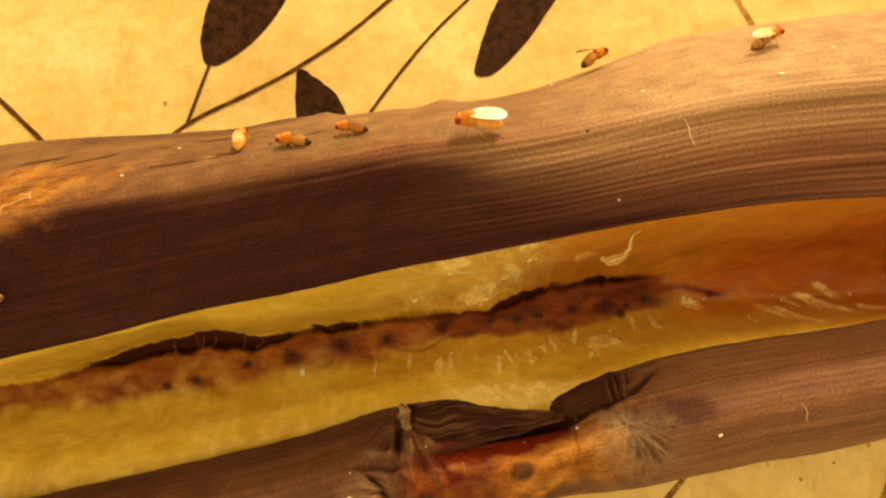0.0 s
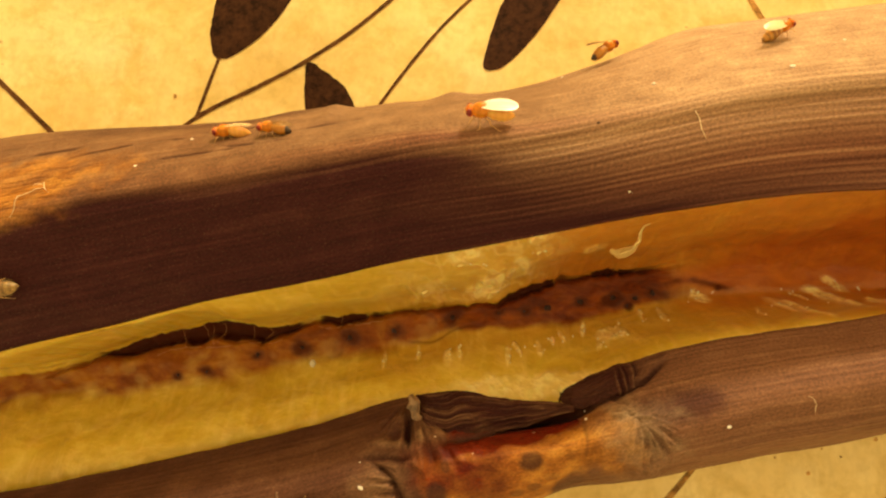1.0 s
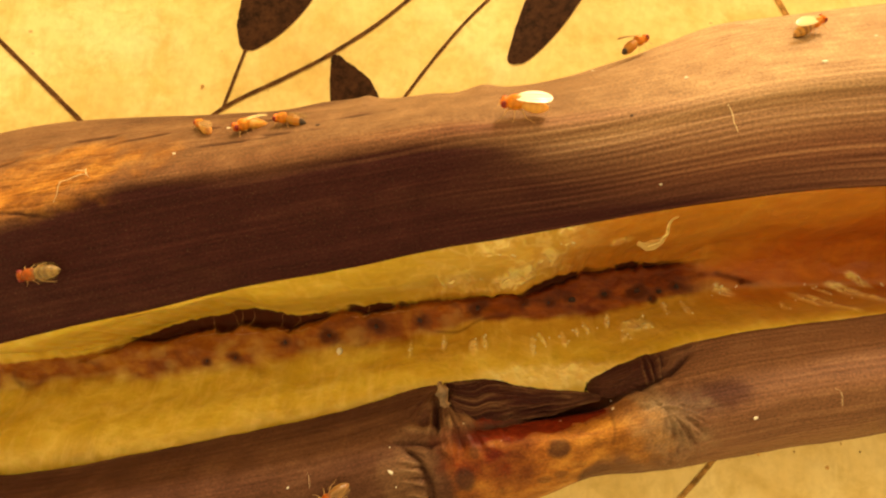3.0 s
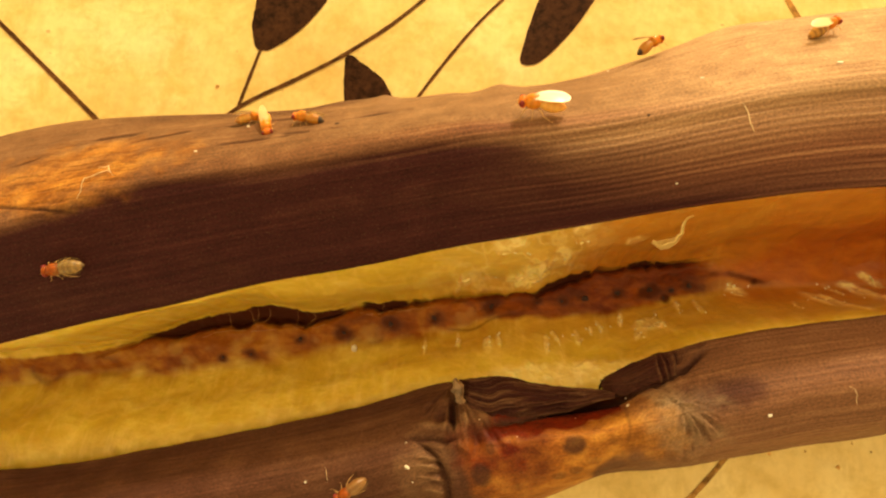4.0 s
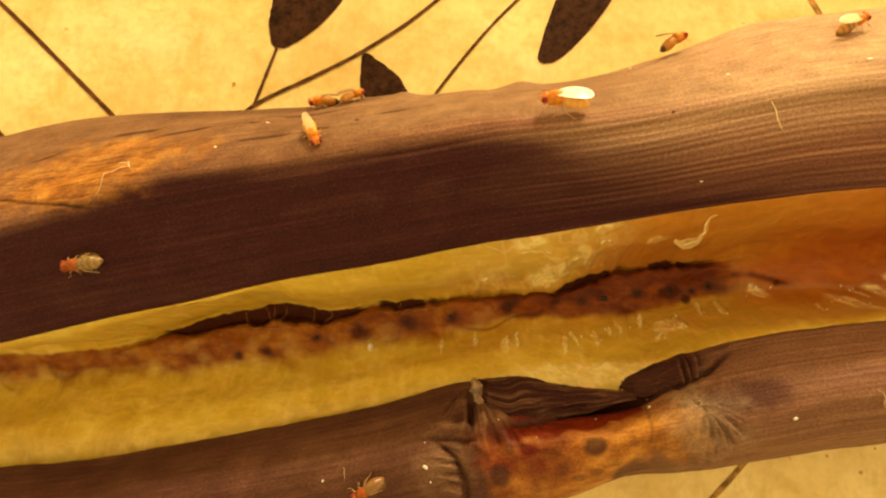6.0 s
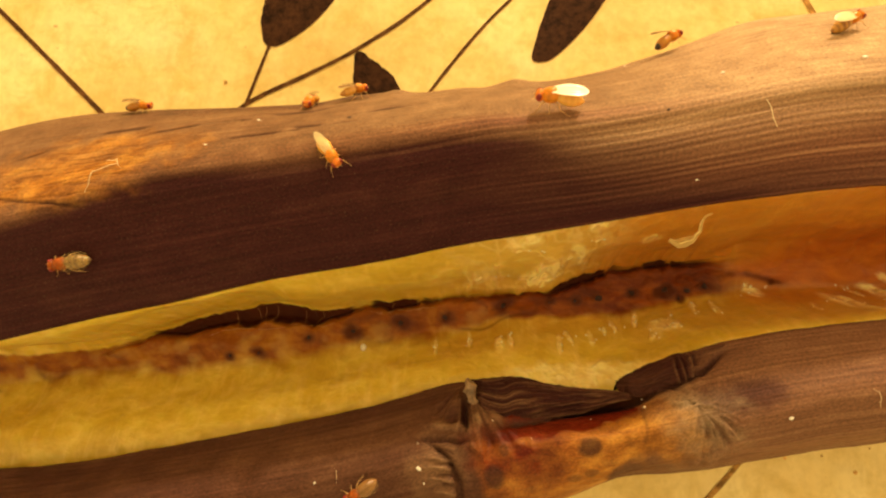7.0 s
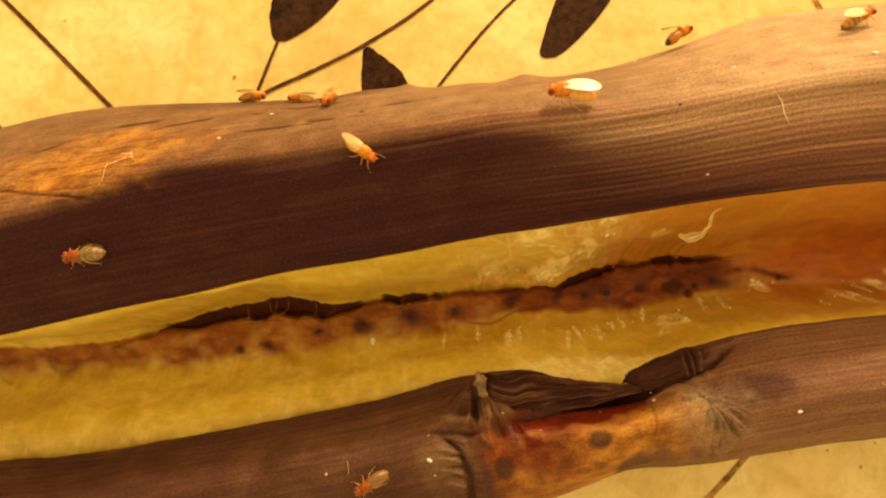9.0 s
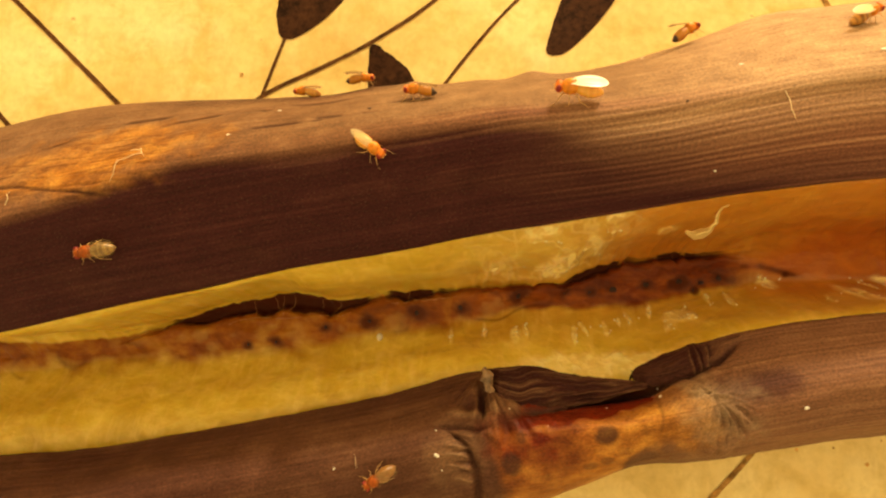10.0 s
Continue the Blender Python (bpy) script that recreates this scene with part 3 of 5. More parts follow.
# the peel on the far side: back, crest, dark front and lip
s = STATIONS
ay, cy_, czz, ly, lz = BACK(s), CREST_Y(s), CREST_Z(s), LIP(s), LIP_Z(s)
under = (BACK(s) + EDGE(s)) / 2
sec = spline(stack((under, -0.5), (ay - 5.0, -0.3), (ay - 0.2, 4.5), (ay + 0.7, 9.5), (ay, 13.8), (ay * 0.5 + cy_ * 0.5 + 0.5, 0.5 * 13.8 + 0.5 * czz + 0.45), (cy_ + 0.7, czz - 0.08), (cy_ - 0.7, czz - 0.10), (cy_ - 2.0, czz - 0.55 + 0.2 * smooth(0, 10, s)),
                   (cy_ * 0.38 + ly * 0.62, czz * 0.38 + lz * 0.62 + 0.25 + 0.2 * smooth(0, 12, s)), (ly + 0.3, lz + 0.12), (ly, lz - 0.25), (ly + 0.2, lz - 0.75), (ly + 1.1, lz - 0.95), (ly + 3.0, lz - 0.7)), 520, ((0, 0.13, 0.94, 1), (0, 0.45, 0.935, 1)))
BACK_PEEL = grid(sec)
p = BACK_PEEL
nrm = normals(p)
arc = np.concatenate([np.zeros((len(s), 1)), np.cumsum(np.linalg.norm(np.diff(p, axis=1), axis=2), axis=1)], axis=1)
col = columns(p)
rel = col - col[:, 254:255] + 0 * X
groove = np.sin(2 * math.pi * rel / 0.35 + 1.8 * grain(X * 0.03, rel * 0.8, 11, 2)) * (0.5 + 0.7 * grain(X * 0.12, rel * 1.5, 20, 2)) + 0.45 * grain(X * 0.12, rel * 6, 22, 2)
ridges = groove + 0.35 * grain(X * 0.04, rel * 1.75, 11, 2)
strong = 0.25 + 0.75 * smooth(-4, 12, X)
lump = 0.16 * grain(X * 0.12, arc * 0.2, 12, 2) + 0.02 * grain(X * 0.7, arc * 1.0, 13, 3)
for hx, hy, wx, wy, h in ((-6.9, 5.4, 0.6, 1.2, 0.24), (0.4, 6.4, 0.9, 1.3, 0.26), (-1.6, 6.2, 0.9, 1.2, -0.12), (-8.6, 5.2, 0.8, 1.0, -0.10)):      # knots on the back
    lump = lump + h * np.exp(-((X - hx) / wx) ** 2 - ((p[:, :, 1] - hy) / wy) ** 2) * (p[:, :, 2] > 10)
p = p + nrm * (0.018 * ridges * strong * (0.35 + 0.65 * smooth(0.5, -1.2, p[:, :, 1] - cy_[:, None] - 0.9)) + lump)[:, :, None]
# front tone: blackened skin, with shade past the light's terminator painted in
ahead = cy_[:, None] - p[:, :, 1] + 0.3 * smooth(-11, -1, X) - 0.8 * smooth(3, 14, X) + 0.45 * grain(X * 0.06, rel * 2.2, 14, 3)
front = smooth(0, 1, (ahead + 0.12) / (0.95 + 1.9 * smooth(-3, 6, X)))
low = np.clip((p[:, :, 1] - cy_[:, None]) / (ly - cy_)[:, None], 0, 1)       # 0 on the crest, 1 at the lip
# the darker lip paints the fall-off of the grazing light
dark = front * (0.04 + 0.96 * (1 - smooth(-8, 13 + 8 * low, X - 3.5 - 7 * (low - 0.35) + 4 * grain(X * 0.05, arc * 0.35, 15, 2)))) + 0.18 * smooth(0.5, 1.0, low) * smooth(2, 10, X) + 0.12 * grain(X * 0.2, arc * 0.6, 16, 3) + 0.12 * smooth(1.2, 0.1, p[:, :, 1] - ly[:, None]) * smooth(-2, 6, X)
dark = dark + 0.5 * smooth(1.5, 0.7, ay[:, None] - p[:, :, 1] + 0.3 * grain(X * 0.3, 0, 87, 2)) * smooth(-25, -20, X) * smooth(-7, -9.5, X)      # the browner rim of the back
scar = np.maximum(ellipse(p, -24.5, -0.8, 5.8, 2.0, 12, 0.5, 0.5, 17), 0.7 * ellipse(p, -29.5, -2.2, 3.4, 1.5, 20, 0.5, 0.6, 18)) * smooth(-4.2, -2.6, p[:, :, 1] - 0.06 * (X + 24))
rift = np.zeros_like(arc)
for k, (xa, xb, ya, yb) in enumerate(((-21.5, -17.5, 1.5, 2.6), (-18.5, -12.8, 2.7, 2.9), (-14.0, -9.5, 3.3, 4.0), (-9.5, -4.5, 2.7, 3.9), (-30, -26.5, -0.6, 0.9), (-24.5, -21.0, 1.9, 2.6), (-16.0, -11.0, 1.2, 1.9), (-12.5, -8.0, 2.0, 2.3))):   # fine splits in the dry skin
    way = ya + (yb - ya) * (X - xa) / (xb - xa) + 0.18 * grain(X * 0.35, k, 19 + k, 4)
    rift = np.maximum(rift, np.exp(-((p[:, :, 1] - way) / 0.085) ** 2) * smooth(xa, xa + 0.8, X) * smooth(xb, xb - 0.8, X) * smooth(-0.6, 0.2, grain(X * 0.7, k, 29 + k, 3)))
torn = scar * smooth(0.86, 0.96, 1 - np.abs(grain(X * 0.35 + rel * 0.25, rel * 1.9 - X * 0.25, 58, 3)))      # dark cracks in the scar
seam = np.exp(-((p[:, :, 1] - (-2.64 - 0.113 * (X + 28.3) + 0.2 * grain(X * 0.5, 0, 59, 2))) / 0.10) ** 2) * smooth(-33, -31, X) * smooth(-21.5, -24, X)
rift = np.maximum(rift, seam)
p = p - nrm * (0.09 * rift + 0.05 * torn)[:, :, None]
BACK_PEEL = p
# paler skin behind the crest; the fade in front of it paints grazing light
tan = 0 * arc + smooth(-0.3, 0.5, p[:, :, 1] - cy_[:, None] - 0.9 + 1.0 * smooth(-2, 4, X) + 0.25 * grain(X * 0.1, rel * 2.0, 37, 2)) * (0.04 + 0.20 * smooth(-15, -5, X) + 0.70 * smooth(3, 16, X)) + 0.50 * smooth(3.4, 0.4, cy_[:, None] - p[:, :, 1]) * smooth(-0.5, 0.3, cy_[:, None] - p[:, :, 1]) * smooth(-4, 6, X)
stripe = (0.2 + 0.8 * np.maximum(smooth(-8, 6, X), 0.3 * front)) * smooth(1.2, 0.3, p[:, :, 1] - cy_[:, None]) * 0.9 + 0.1
sheet("peel_flap", p, PEEL, banana, {"groove": 0.5 + 0.5 * groove * stripe, "tan": tan, "stripe": stripe, "dark": np.clip(dark + 0.5 * rift, 0, 1), "amber": np.clip(0.75 * scar * (1.0 + 0.6 * grain(X * 0.35, rel * 1.9, 34, 4)), 0, 1), "bruise_and_shade": np.clip(0.7 * rift + 0.3 * torn, 0, 1)}, "brown overripe peel, its blackened front painted darker for shade", np.stack(np.broadcast_arrays(X, col), axis=-1))

# the peel on the near side: lip, crest and outer side
fy, fz, dy, dz, ey = FRONT_Y(s), FRONT_Z(s), FRONT_LIP(s), FRONT_LIP_Z(s), EDGE(s)
sec = spline(stack((dy - 2.6, dz - 0.6), (dy - 0.9, dz - 0.85), (dy - 0.15, dz - 0.65), (dy + 0.02, dz - 0.2), (dy - 0.35, dz + 0.25), (dy * 0.5 + fy * 0.5, dz * 0.42 + fz * 0.58 + 0.35),
                   (fy, fz), (fy * 0.45 + ey * 0.55 - 0.3, fz * 0.68 + 8 * 0.32 + 0.5), (ey, 8.5), (ey + 0.9, 4), (ey + 4.5, -0.3), (under, -0.55)), 370, ((0, 0.08, 0.88, 1), (0, 0.07, 0.52, 1)))
FRONT_PEEL = grid(sec)
p = FRONT_PEEL
nrm = normals(p)
arc = np.concatenate([np.zeros((len(s), 1)), np.cumsum(np.linalg.norm(np.diff(p, axis=1), axis=2), axis=1)], axis=1)
px, py = p[:, :, 0], p[:, :, 1]
WET = line((-2.0, -15.3), (-0.5, -15.2), (0.6, -14.9), (2.5, -14.6), (4.0, -14.25), (5.3, -13.9), (6.3, -13.45), (7.6, -12.95), (9, -12.4))      # where the wet red ends and the orange begins
ragged = 0.32 * grain(px * 0.9, py * 0.9, 72, 3)
scar_end = smooth(7.9, 7.35, px + 0.12 * (py + 13.5) + 2.0 * smooth(-14.6, -16.4, py) + 0.15 * grain(py * 1.2, px * 0.3, 21, 2))
red = smooth(-0.25, 0.3, py - WET(px) - 0.15 + ragged) * smooth(-1.2, 0.8, px + 0.8 * ragged) * scar_end
red = np.clip(red * smooth(-0.6, 0.6, px) + 0.55 * ellipse(p, -0.2, -15.6, 1.5, 1.6, 0, 0.8, 0.9, 41) + 0.30 * ellipse(p, 1.8, -15.6, 2.2, 1.0, 15, 0.8, 0.9, 43), 0, 1)
bare = 1 - smooth(-15.3, -14.5, py + ragged) * smooth(0.8, -0.3, px)      # the dry skin that still covers the scar's corner
orange = bare * scar_end * smooth(-2.1, -1.2, px + 0.35 * (py + 15.5) * (py < -15.5) + 0.7 * ragged) * smooth(-13.0, -14.6, py - 0.10 * px + ragged)
bruise_and_shade = np.zeros_like(px)
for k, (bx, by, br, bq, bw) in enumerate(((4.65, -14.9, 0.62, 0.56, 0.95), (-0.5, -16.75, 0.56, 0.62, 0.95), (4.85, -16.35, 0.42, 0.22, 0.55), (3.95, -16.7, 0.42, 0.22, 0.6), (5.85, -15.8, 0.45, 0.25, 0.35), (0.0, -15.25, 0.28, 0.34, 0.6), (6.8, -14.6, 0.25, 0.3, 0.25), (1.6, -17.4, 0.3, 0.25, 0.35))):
    bruise_and_shade = np.maximum(bruise_and_shade, bw * ellipse(p, bx, by, br, bq, 12, 0.28, 0.25, 30 + k))
pale = 0.30 * ellipse(p, 9.8, -13.2, 1.2, 0.9, 15, 0.9, 0.8, 42) + 0.65 * ellipse(p, 10.9, -13.6, 1.6, 1.7, 0, 0.7, 0.9, 25) * (0.5 + 0.5 * smooth(-0.2, 0.5, grain(px * 1.2, py * 2.0, 35, 3)))
turned = np.hypot(px - 10.4, py + 12.5), np.arctan2(py + 12.5, px - 10.4)       # wrinkles that fan out from the tear
fold = (1 - np.abs(grain(turned[0] * 0.55, turned[1] * 5.0 + 0.3 * turned[0], 36, 3)) * 2.4) * ellipse(p, 11.3, -14.4, 1.3, 1.4, 0, 0.7, 0.5, 38)   # crinkles beside the tear
fold = fold + 0.6 * (1 - np.abs(grain(turned[0] * 0.9, turned[1] * 3.0, 39, 2)) * 2.0) * ellipse(p, 10.2, -11.7, 1.8, 1.0, 25, 0.6, 0.4, 40)
fan = np.hypot(px + 2.4, py + 11.9), np.arctan2(py + 11.9, px + 2.4)
fan = (1 - 2.6 * np.abs(grain(fan[0] * 0.5, fan[1] * 5.5 + 0.25 * fan[0], 73, 2))) * ellipse(p, -0.9, -14.0, 2.3, 1.5, -20, 0.5, 0.4, 74)      # wrinkles that spread from the knob
SLIT = line((-2.0, -14.3), (-0.5, -14.4), (0.8, -14.15), (2.3, -13.7), (4.7, -13.25), (6.76, -12.83), (8.4, -12.3), (9.72, -11.65), (11.1, -11.0), (12.4, -9.95), (14, -9.0))
crevice = np.exp(-((py - SLIT(px) - 0.38 + 0.15 * smooth(8, 10, px)) / (0.20 - 0.06 * smooth(9, 12, px))) ** 2) * smooth(-0.8, 0.9, px) * smooth(13.0, 11.5, px)      # the slit under the torn strip, its shade painted black
# furrows beside the tear: sunk, with their shade also painted dark
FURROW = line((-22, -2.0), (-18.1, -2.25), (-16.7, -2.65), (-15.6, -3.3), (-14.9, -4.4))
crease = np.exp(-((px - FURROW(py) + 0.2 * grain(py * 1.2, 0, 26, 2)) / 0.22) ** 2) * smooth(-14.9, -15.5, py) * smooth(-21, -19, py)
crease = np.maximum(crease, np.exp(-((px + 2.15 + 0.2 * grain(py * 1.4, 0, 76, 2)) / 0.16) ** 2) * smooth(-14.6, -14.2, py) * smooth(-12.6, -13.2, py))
crumple = np.zeros_like(px)
for k, (xa, ya, xb, yb, wide, h) in enumerate((      # folds (up) and furrows (down) of the dry skin beside the knob
        (-4.6, -14.25, -1.3, -14.5, 0.24, 0.9), (-5.2, -15.2, -1.5, -14.95, 0.13, -1.0), (-4.0, -15.5, -2.75, -15.75, 0.08, -0.45), (-4.4, -15.85, -2.65, -16.1, 0.09, 0.5), (-3.8, -16.1, -2.65, -16.4, 0.07, -0.5), (-4.6, -16.45, -2.6, -16.65, 0.08, 0.45),
        (-3.7, -16.75, -2.55, -16.95, 0.07, -0.45), (-4.3, -17.05, -2.45, -17.25, 0.08, 0.45), (-3.6, -17.35, -2.45, -17.55, 0.07, -0.45), (-4.0, -17.7, -2.4, -17.85, 0.10, 0.5), (-2.45, -12.5, -2.35, -14.0, 0.13, -1.0),
        (-1.7, -13.6, -1.2, -14.3, 0.22, 0.8), (-2.1, -15.1, -1.2, -16.0, 0.12, -0.5))):
    ln = math.hypot(xb - xa, yb - ya)
    ux, uy = (xb - xa) / ln, (yb - ya) / ln
    along, aside = (px - xa) * ux + (py - ya) * uy, (py - ya) * ux - (px - xa) * uy
    aside = aside + 0.16 * grain(along * 0.8, k, 85 + k, 2) - 0.12 * np.sin(along / ln * math.pi)
    crumple = crumple + h * np.exp(-(aside / wide) ** 2) * smooth(-0.1, 0.35 * ln, along) * smooth(ln + 0.1, ln * 0.8, along)
crumple = np.clip(crumple, -1, 1)
col = columns(p)
rel = col - col[:, 140:141] + 0 * X
groove = np.sin(2 * math.pi * rel / 0.36 + 2.0 * grain(X * 0.03, rel * 0.8, 28, 2)) * (0.5 + 0.7 * grain(X * 0.12, rel * 1.5, 33, 2)) + 0.5 * grain(X * 0.12, rel * 6, 35, 2)
ridges = groove + 0.35 * grain(X * 0.04, rel * 1.9, 28, 2)
lump = 0.18 * grain(X * 0.18, arc * 0.25, 29, 3) + 0.05 * grain(X * 0.9, arc * 1.2, 30, 3)
calm = 1 - np.clip(red + orange, 0, 1)
p = p + nrm * (0.010 * ridges * calm * (0.35 + 0.65 * smooth(2, 12, X)) + lump - 0.28 * smooth(-15.4, -13.4, py) * smooth(-2.3, 0.6, px) * smooth(8.8, 6.8, px) + 0.32 * fold - 0.35 * crease - 0.34 * crevice + 0.24 * fan + 0.26 * crumple)[:, :, None]
FRONT_PEEL = p
# folds paled, furrows and slit darkened: the relief's shade put into the colour
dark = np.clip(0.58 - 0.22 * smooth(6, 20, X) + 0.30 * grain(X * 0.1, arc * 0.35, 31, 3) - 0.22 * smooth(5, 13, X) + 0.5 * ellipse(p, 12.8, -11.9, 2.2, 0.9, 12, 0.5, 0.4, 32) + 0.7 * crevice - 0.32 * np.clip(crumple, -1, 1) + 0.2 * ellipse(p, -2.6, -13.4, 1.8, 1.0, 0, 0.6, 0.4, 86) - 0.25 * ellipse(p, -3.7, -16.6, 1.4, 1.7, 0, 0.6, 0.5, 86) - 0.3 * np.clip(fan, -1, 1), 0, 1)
sheet("peel_flap", p, PEEL, banana, {"groove": 0.5 + 0.15 * groove * calm * smooth(0, 12, X), "tan": np.clip(0.22 * ellipse(p, -3.7, -16.6, 1.4, 1.7, 0, 0.6, 0.5, 86) + 0.10 * smooth(4, 11, X) + 0.30 * smooth(0.15, 0.8, crumple) + 0.2 * smooth(0.3, 0.9, fan), 0, 1), "stripe": 0.22 + 0.42 * smooth(0, 14, X), "dark": dark, "orange": np.clip(orange, 0, 1) * (0.80 + 0.2 * smooth(2.0, 4.2, px)), "amber": 0.85 * ellipse(p, 8.5, -14.0, 1.9, 1.3, 10, 0.8, 0.7, 71) + 0.6 * orange * smooth(3.2, 5.5, px), "red": np.clip((1 - 0.4 * crevice) * red * (1.1 + 0.5 * grain(px * 0.9, py * 1.3, 63, 3)), 0, 1), "pale": np.clip(pale, 0, 1), "bruise_and_shade": np.clip(0.85 * bruise_and_shade + 0.45 * np.exp(-((px - 7.62 - 0.1 * grain(py * 1.5, 0, 89, 2)) / 0.09) ** 2) * smooth(-15.0, -14.2, py) * smooth(-12.4, -12.9, py) + 0.95 * crevice + 0.38 * np.clip(-crumple, 0, 1) + 0.7 * crease + 0.35 * smooth(0.35, 0.0, fold) * ellipse(p, 11.3, -14.3, 1.3, 1.5, 0, 0.6, 0.5, 44), 0, 1)}, "brown peel with a torn, wet orange scar", np.stack(np.broadcast_arrays(X, col), axis=-1))

# the pulp between them: a steep wall, the open core and the near slope
cr, gp, co = CRACK(s), GAP(s), CORE(s)
jag = 0.16 * grain(s * 0.9, 0, 41, 3) + 0.08 * grain(s * 3.1, 1, 42, 2)
cr = cr + jag
gp = np.clip(gp * (1 + 0.5 * grain(s * 0.8, 2, 43, 2)), 0.05, 2)
gp = np.clip(gp * (1 - 0.9 * sum(np.exp(-((s - k) / w) ** 2) for k, w in ((7.55, 0.16), (9.8, 0.2), (11.8, 0.14), (-9.4, 0.3), (-5.6, 0.2)))), 0.05, 2)      # bridges that part the slits
over = smooth(-30, -25, s) * smooth(16.5, 13.5, s)      # how far the wall overhangs the core
flat = 1 - over
deep = (0.25 + 0.75 * np.clip(gp, 0, 1.0)) * over
wall = np.maximum(ly - 0.45, cr + 0.35)
sec = spline(stack((ly + 3.2, lz - 1.15), (ly + 1.2, lz - 1.5), (ly + 0.2, lz - 2.3), (wall * 0.8 + cr * 0.2, 12.4), (wall * 0.45 + cr * 0.55 + 0.25 * flat, 9.6 - 0.2 * flat), (cr + 0.12 + 0.65 * flat, 8.0 + 0.4 * flat), (cr + 0.35 * flat, 7.55 + 0.25 * flat), (cr + 0.25 * over + 0.05 * flat, 7.0 + 0.45 * flat),
                   (cr + 0.1 * over - 0.18 * flat, 7.0 - deep * 0.7 + 0.24 * flat), (cr - gp * 0.6 - 0.32 * flat, 6.7 - deep + 0.42 * flat), (cr - gp - 0.46 * flat, 6.5 + 0.52 * flat), (cr - gp - 0.35 - 0.28 * flat, 6.9 + 0.03 * flat), (cr * 0.45 + co * 0.55, 6.75), (co, 6.55), (co * 0.75 + dy * 0.25, 7.3),
                   (co * 0.4 + dy * 0.6, 9.1), (dy + 0.12, dz - 1.6), (dy - 1.2, dz - 2.4), (dy - 2.6, dz - 3.2)), 300)
PULP_SKIN = grid(sec)
p = PULP_SKIN
nrm = normals(p)
arc = np.concatenate([np.zeros((len(s), 1)), np.cumsum(np.linalg.norm(np.diff(p, axis=1), axis=2), axis=1)], axis=1)
py, pz = p[:, :, 1], p[:, :, 2]
inner = smooth(-0.08, 0.14, cr[:, None] - 0.05 - py) * smooth(-0.45 - 0.75 * smooth(0, -8, X), 0.35 + 0.75 * smooth(0, -8, X), py - co[:, None] + (0.5 + 0.5 * smooth(0, -8, X)) * grain(X * 0.6, py * 0.6, 44, 3))
inner = inner * (1 - 1.0 * smooth(14.0, 17.5, X))
rot = inner * smooth(-3.5, 2.5, X + 2.0 * grain(X * 0.3, py * 0.8, 60, 2)) * (0.86 + 0.3 * grain(X * 0.6, py * 1.5, 61, 3))
# shade inside the open slits, put into the colour by depth
shade_and_stain = smooth(0.0, 0.3, 7.35 - pz) * smooth(-0.12, 0.08, py - cr[:, None] + gp[:, None]) * smooth(0.12, 0.3, gp)[:, None]
brown = smooth(6, 19, X - 3.0 * np.abs(py - cr[:, None] + 1.2) + 4 * grain(X * 0.1, arc * 0.2, 45, 3))
brown = np.maximum(brown, 0.75 * smooth(0, 10, X + 3 * grain(X * 0.15, py * 0.3, 54, 3)) * smooth(-6.0, -3.5, py + 0.12 * (8 - X)))
brown = np.maximum(brown, 0.48 * smooth(-9, 12, X + 4 * grain(X * 0.12, py * 0.3, 55, 3)))
brown = np.maximum(brown * smooth(-7.5, -4.0, py), 0.95 * inner * smooth(-4, 5, X))
TAIL = line((13.8, -4.6), (14.5, -4.46), (15.6, -4.15), (16.6, -4.0), (17.6, -4.12), (18.6, -4.37), (20, -4.55), (22, -4.5))
tail = np.exp(-((py - TAIL(X) - 0.1 * grain(X * 1.1, 0, 78, 2)) / (0.30 - 0.12 * smooth(15, 20, X))) ** 2) * smooth(13.5, 14.5, X) * smooth(20.6, 18.8, X) * (pz < 9)
rot = np.maximum(rot, 0.24 * inner * smooth(-14, -6, X))
rot = np.maximum(rot, 0.8 * tail)
shade_and_stain = np.maximum(shade_and_stain, 0.6 * tail * smooth(-0.2, 0.4, grain(X * 0.9, py, 79, 2)))
shade_and_stain = np.maximum(shade_and_stain, 0.26 * inner * smooth(1, 6, X) * (1 - smooth(14, 17, X)) * smooth(-0.6, 0.3, grain(X * 0.5, py * 1.2, 53, 3)))
brown = np.maximum(brown, 0.85 * smooth(11, 19, X + 2 * grain(X * 0.3, py * 0.5, 64, 2)) * smooth(-8.0, -5.0, py - 0.06 * (X - 20)))
brown = np.maximum(brown, 0.34 * smooth(-8, 0, X) * smooth(-3.4, -0.6, py - co[:, None] + 0.5 * grain(X * 0.4, py * 0.5, 80, 3)) * (pz < 10))
brown = np.maximum(brown, 0.9 * smooth(22, 30, X + 2 * grain(X * 0.3, arc * 0.3, 46, 2)))
for k, (sx, sy, sr) in enumerate(SEEDS):
    shade_and_stain = np.maximum(shade_and_stain, 0.95 * ellipse(p, sx, sy, sr * 1.55, sr * 1.25, 0, 0.7, 1.0, 90 + k) * (pz < 9))
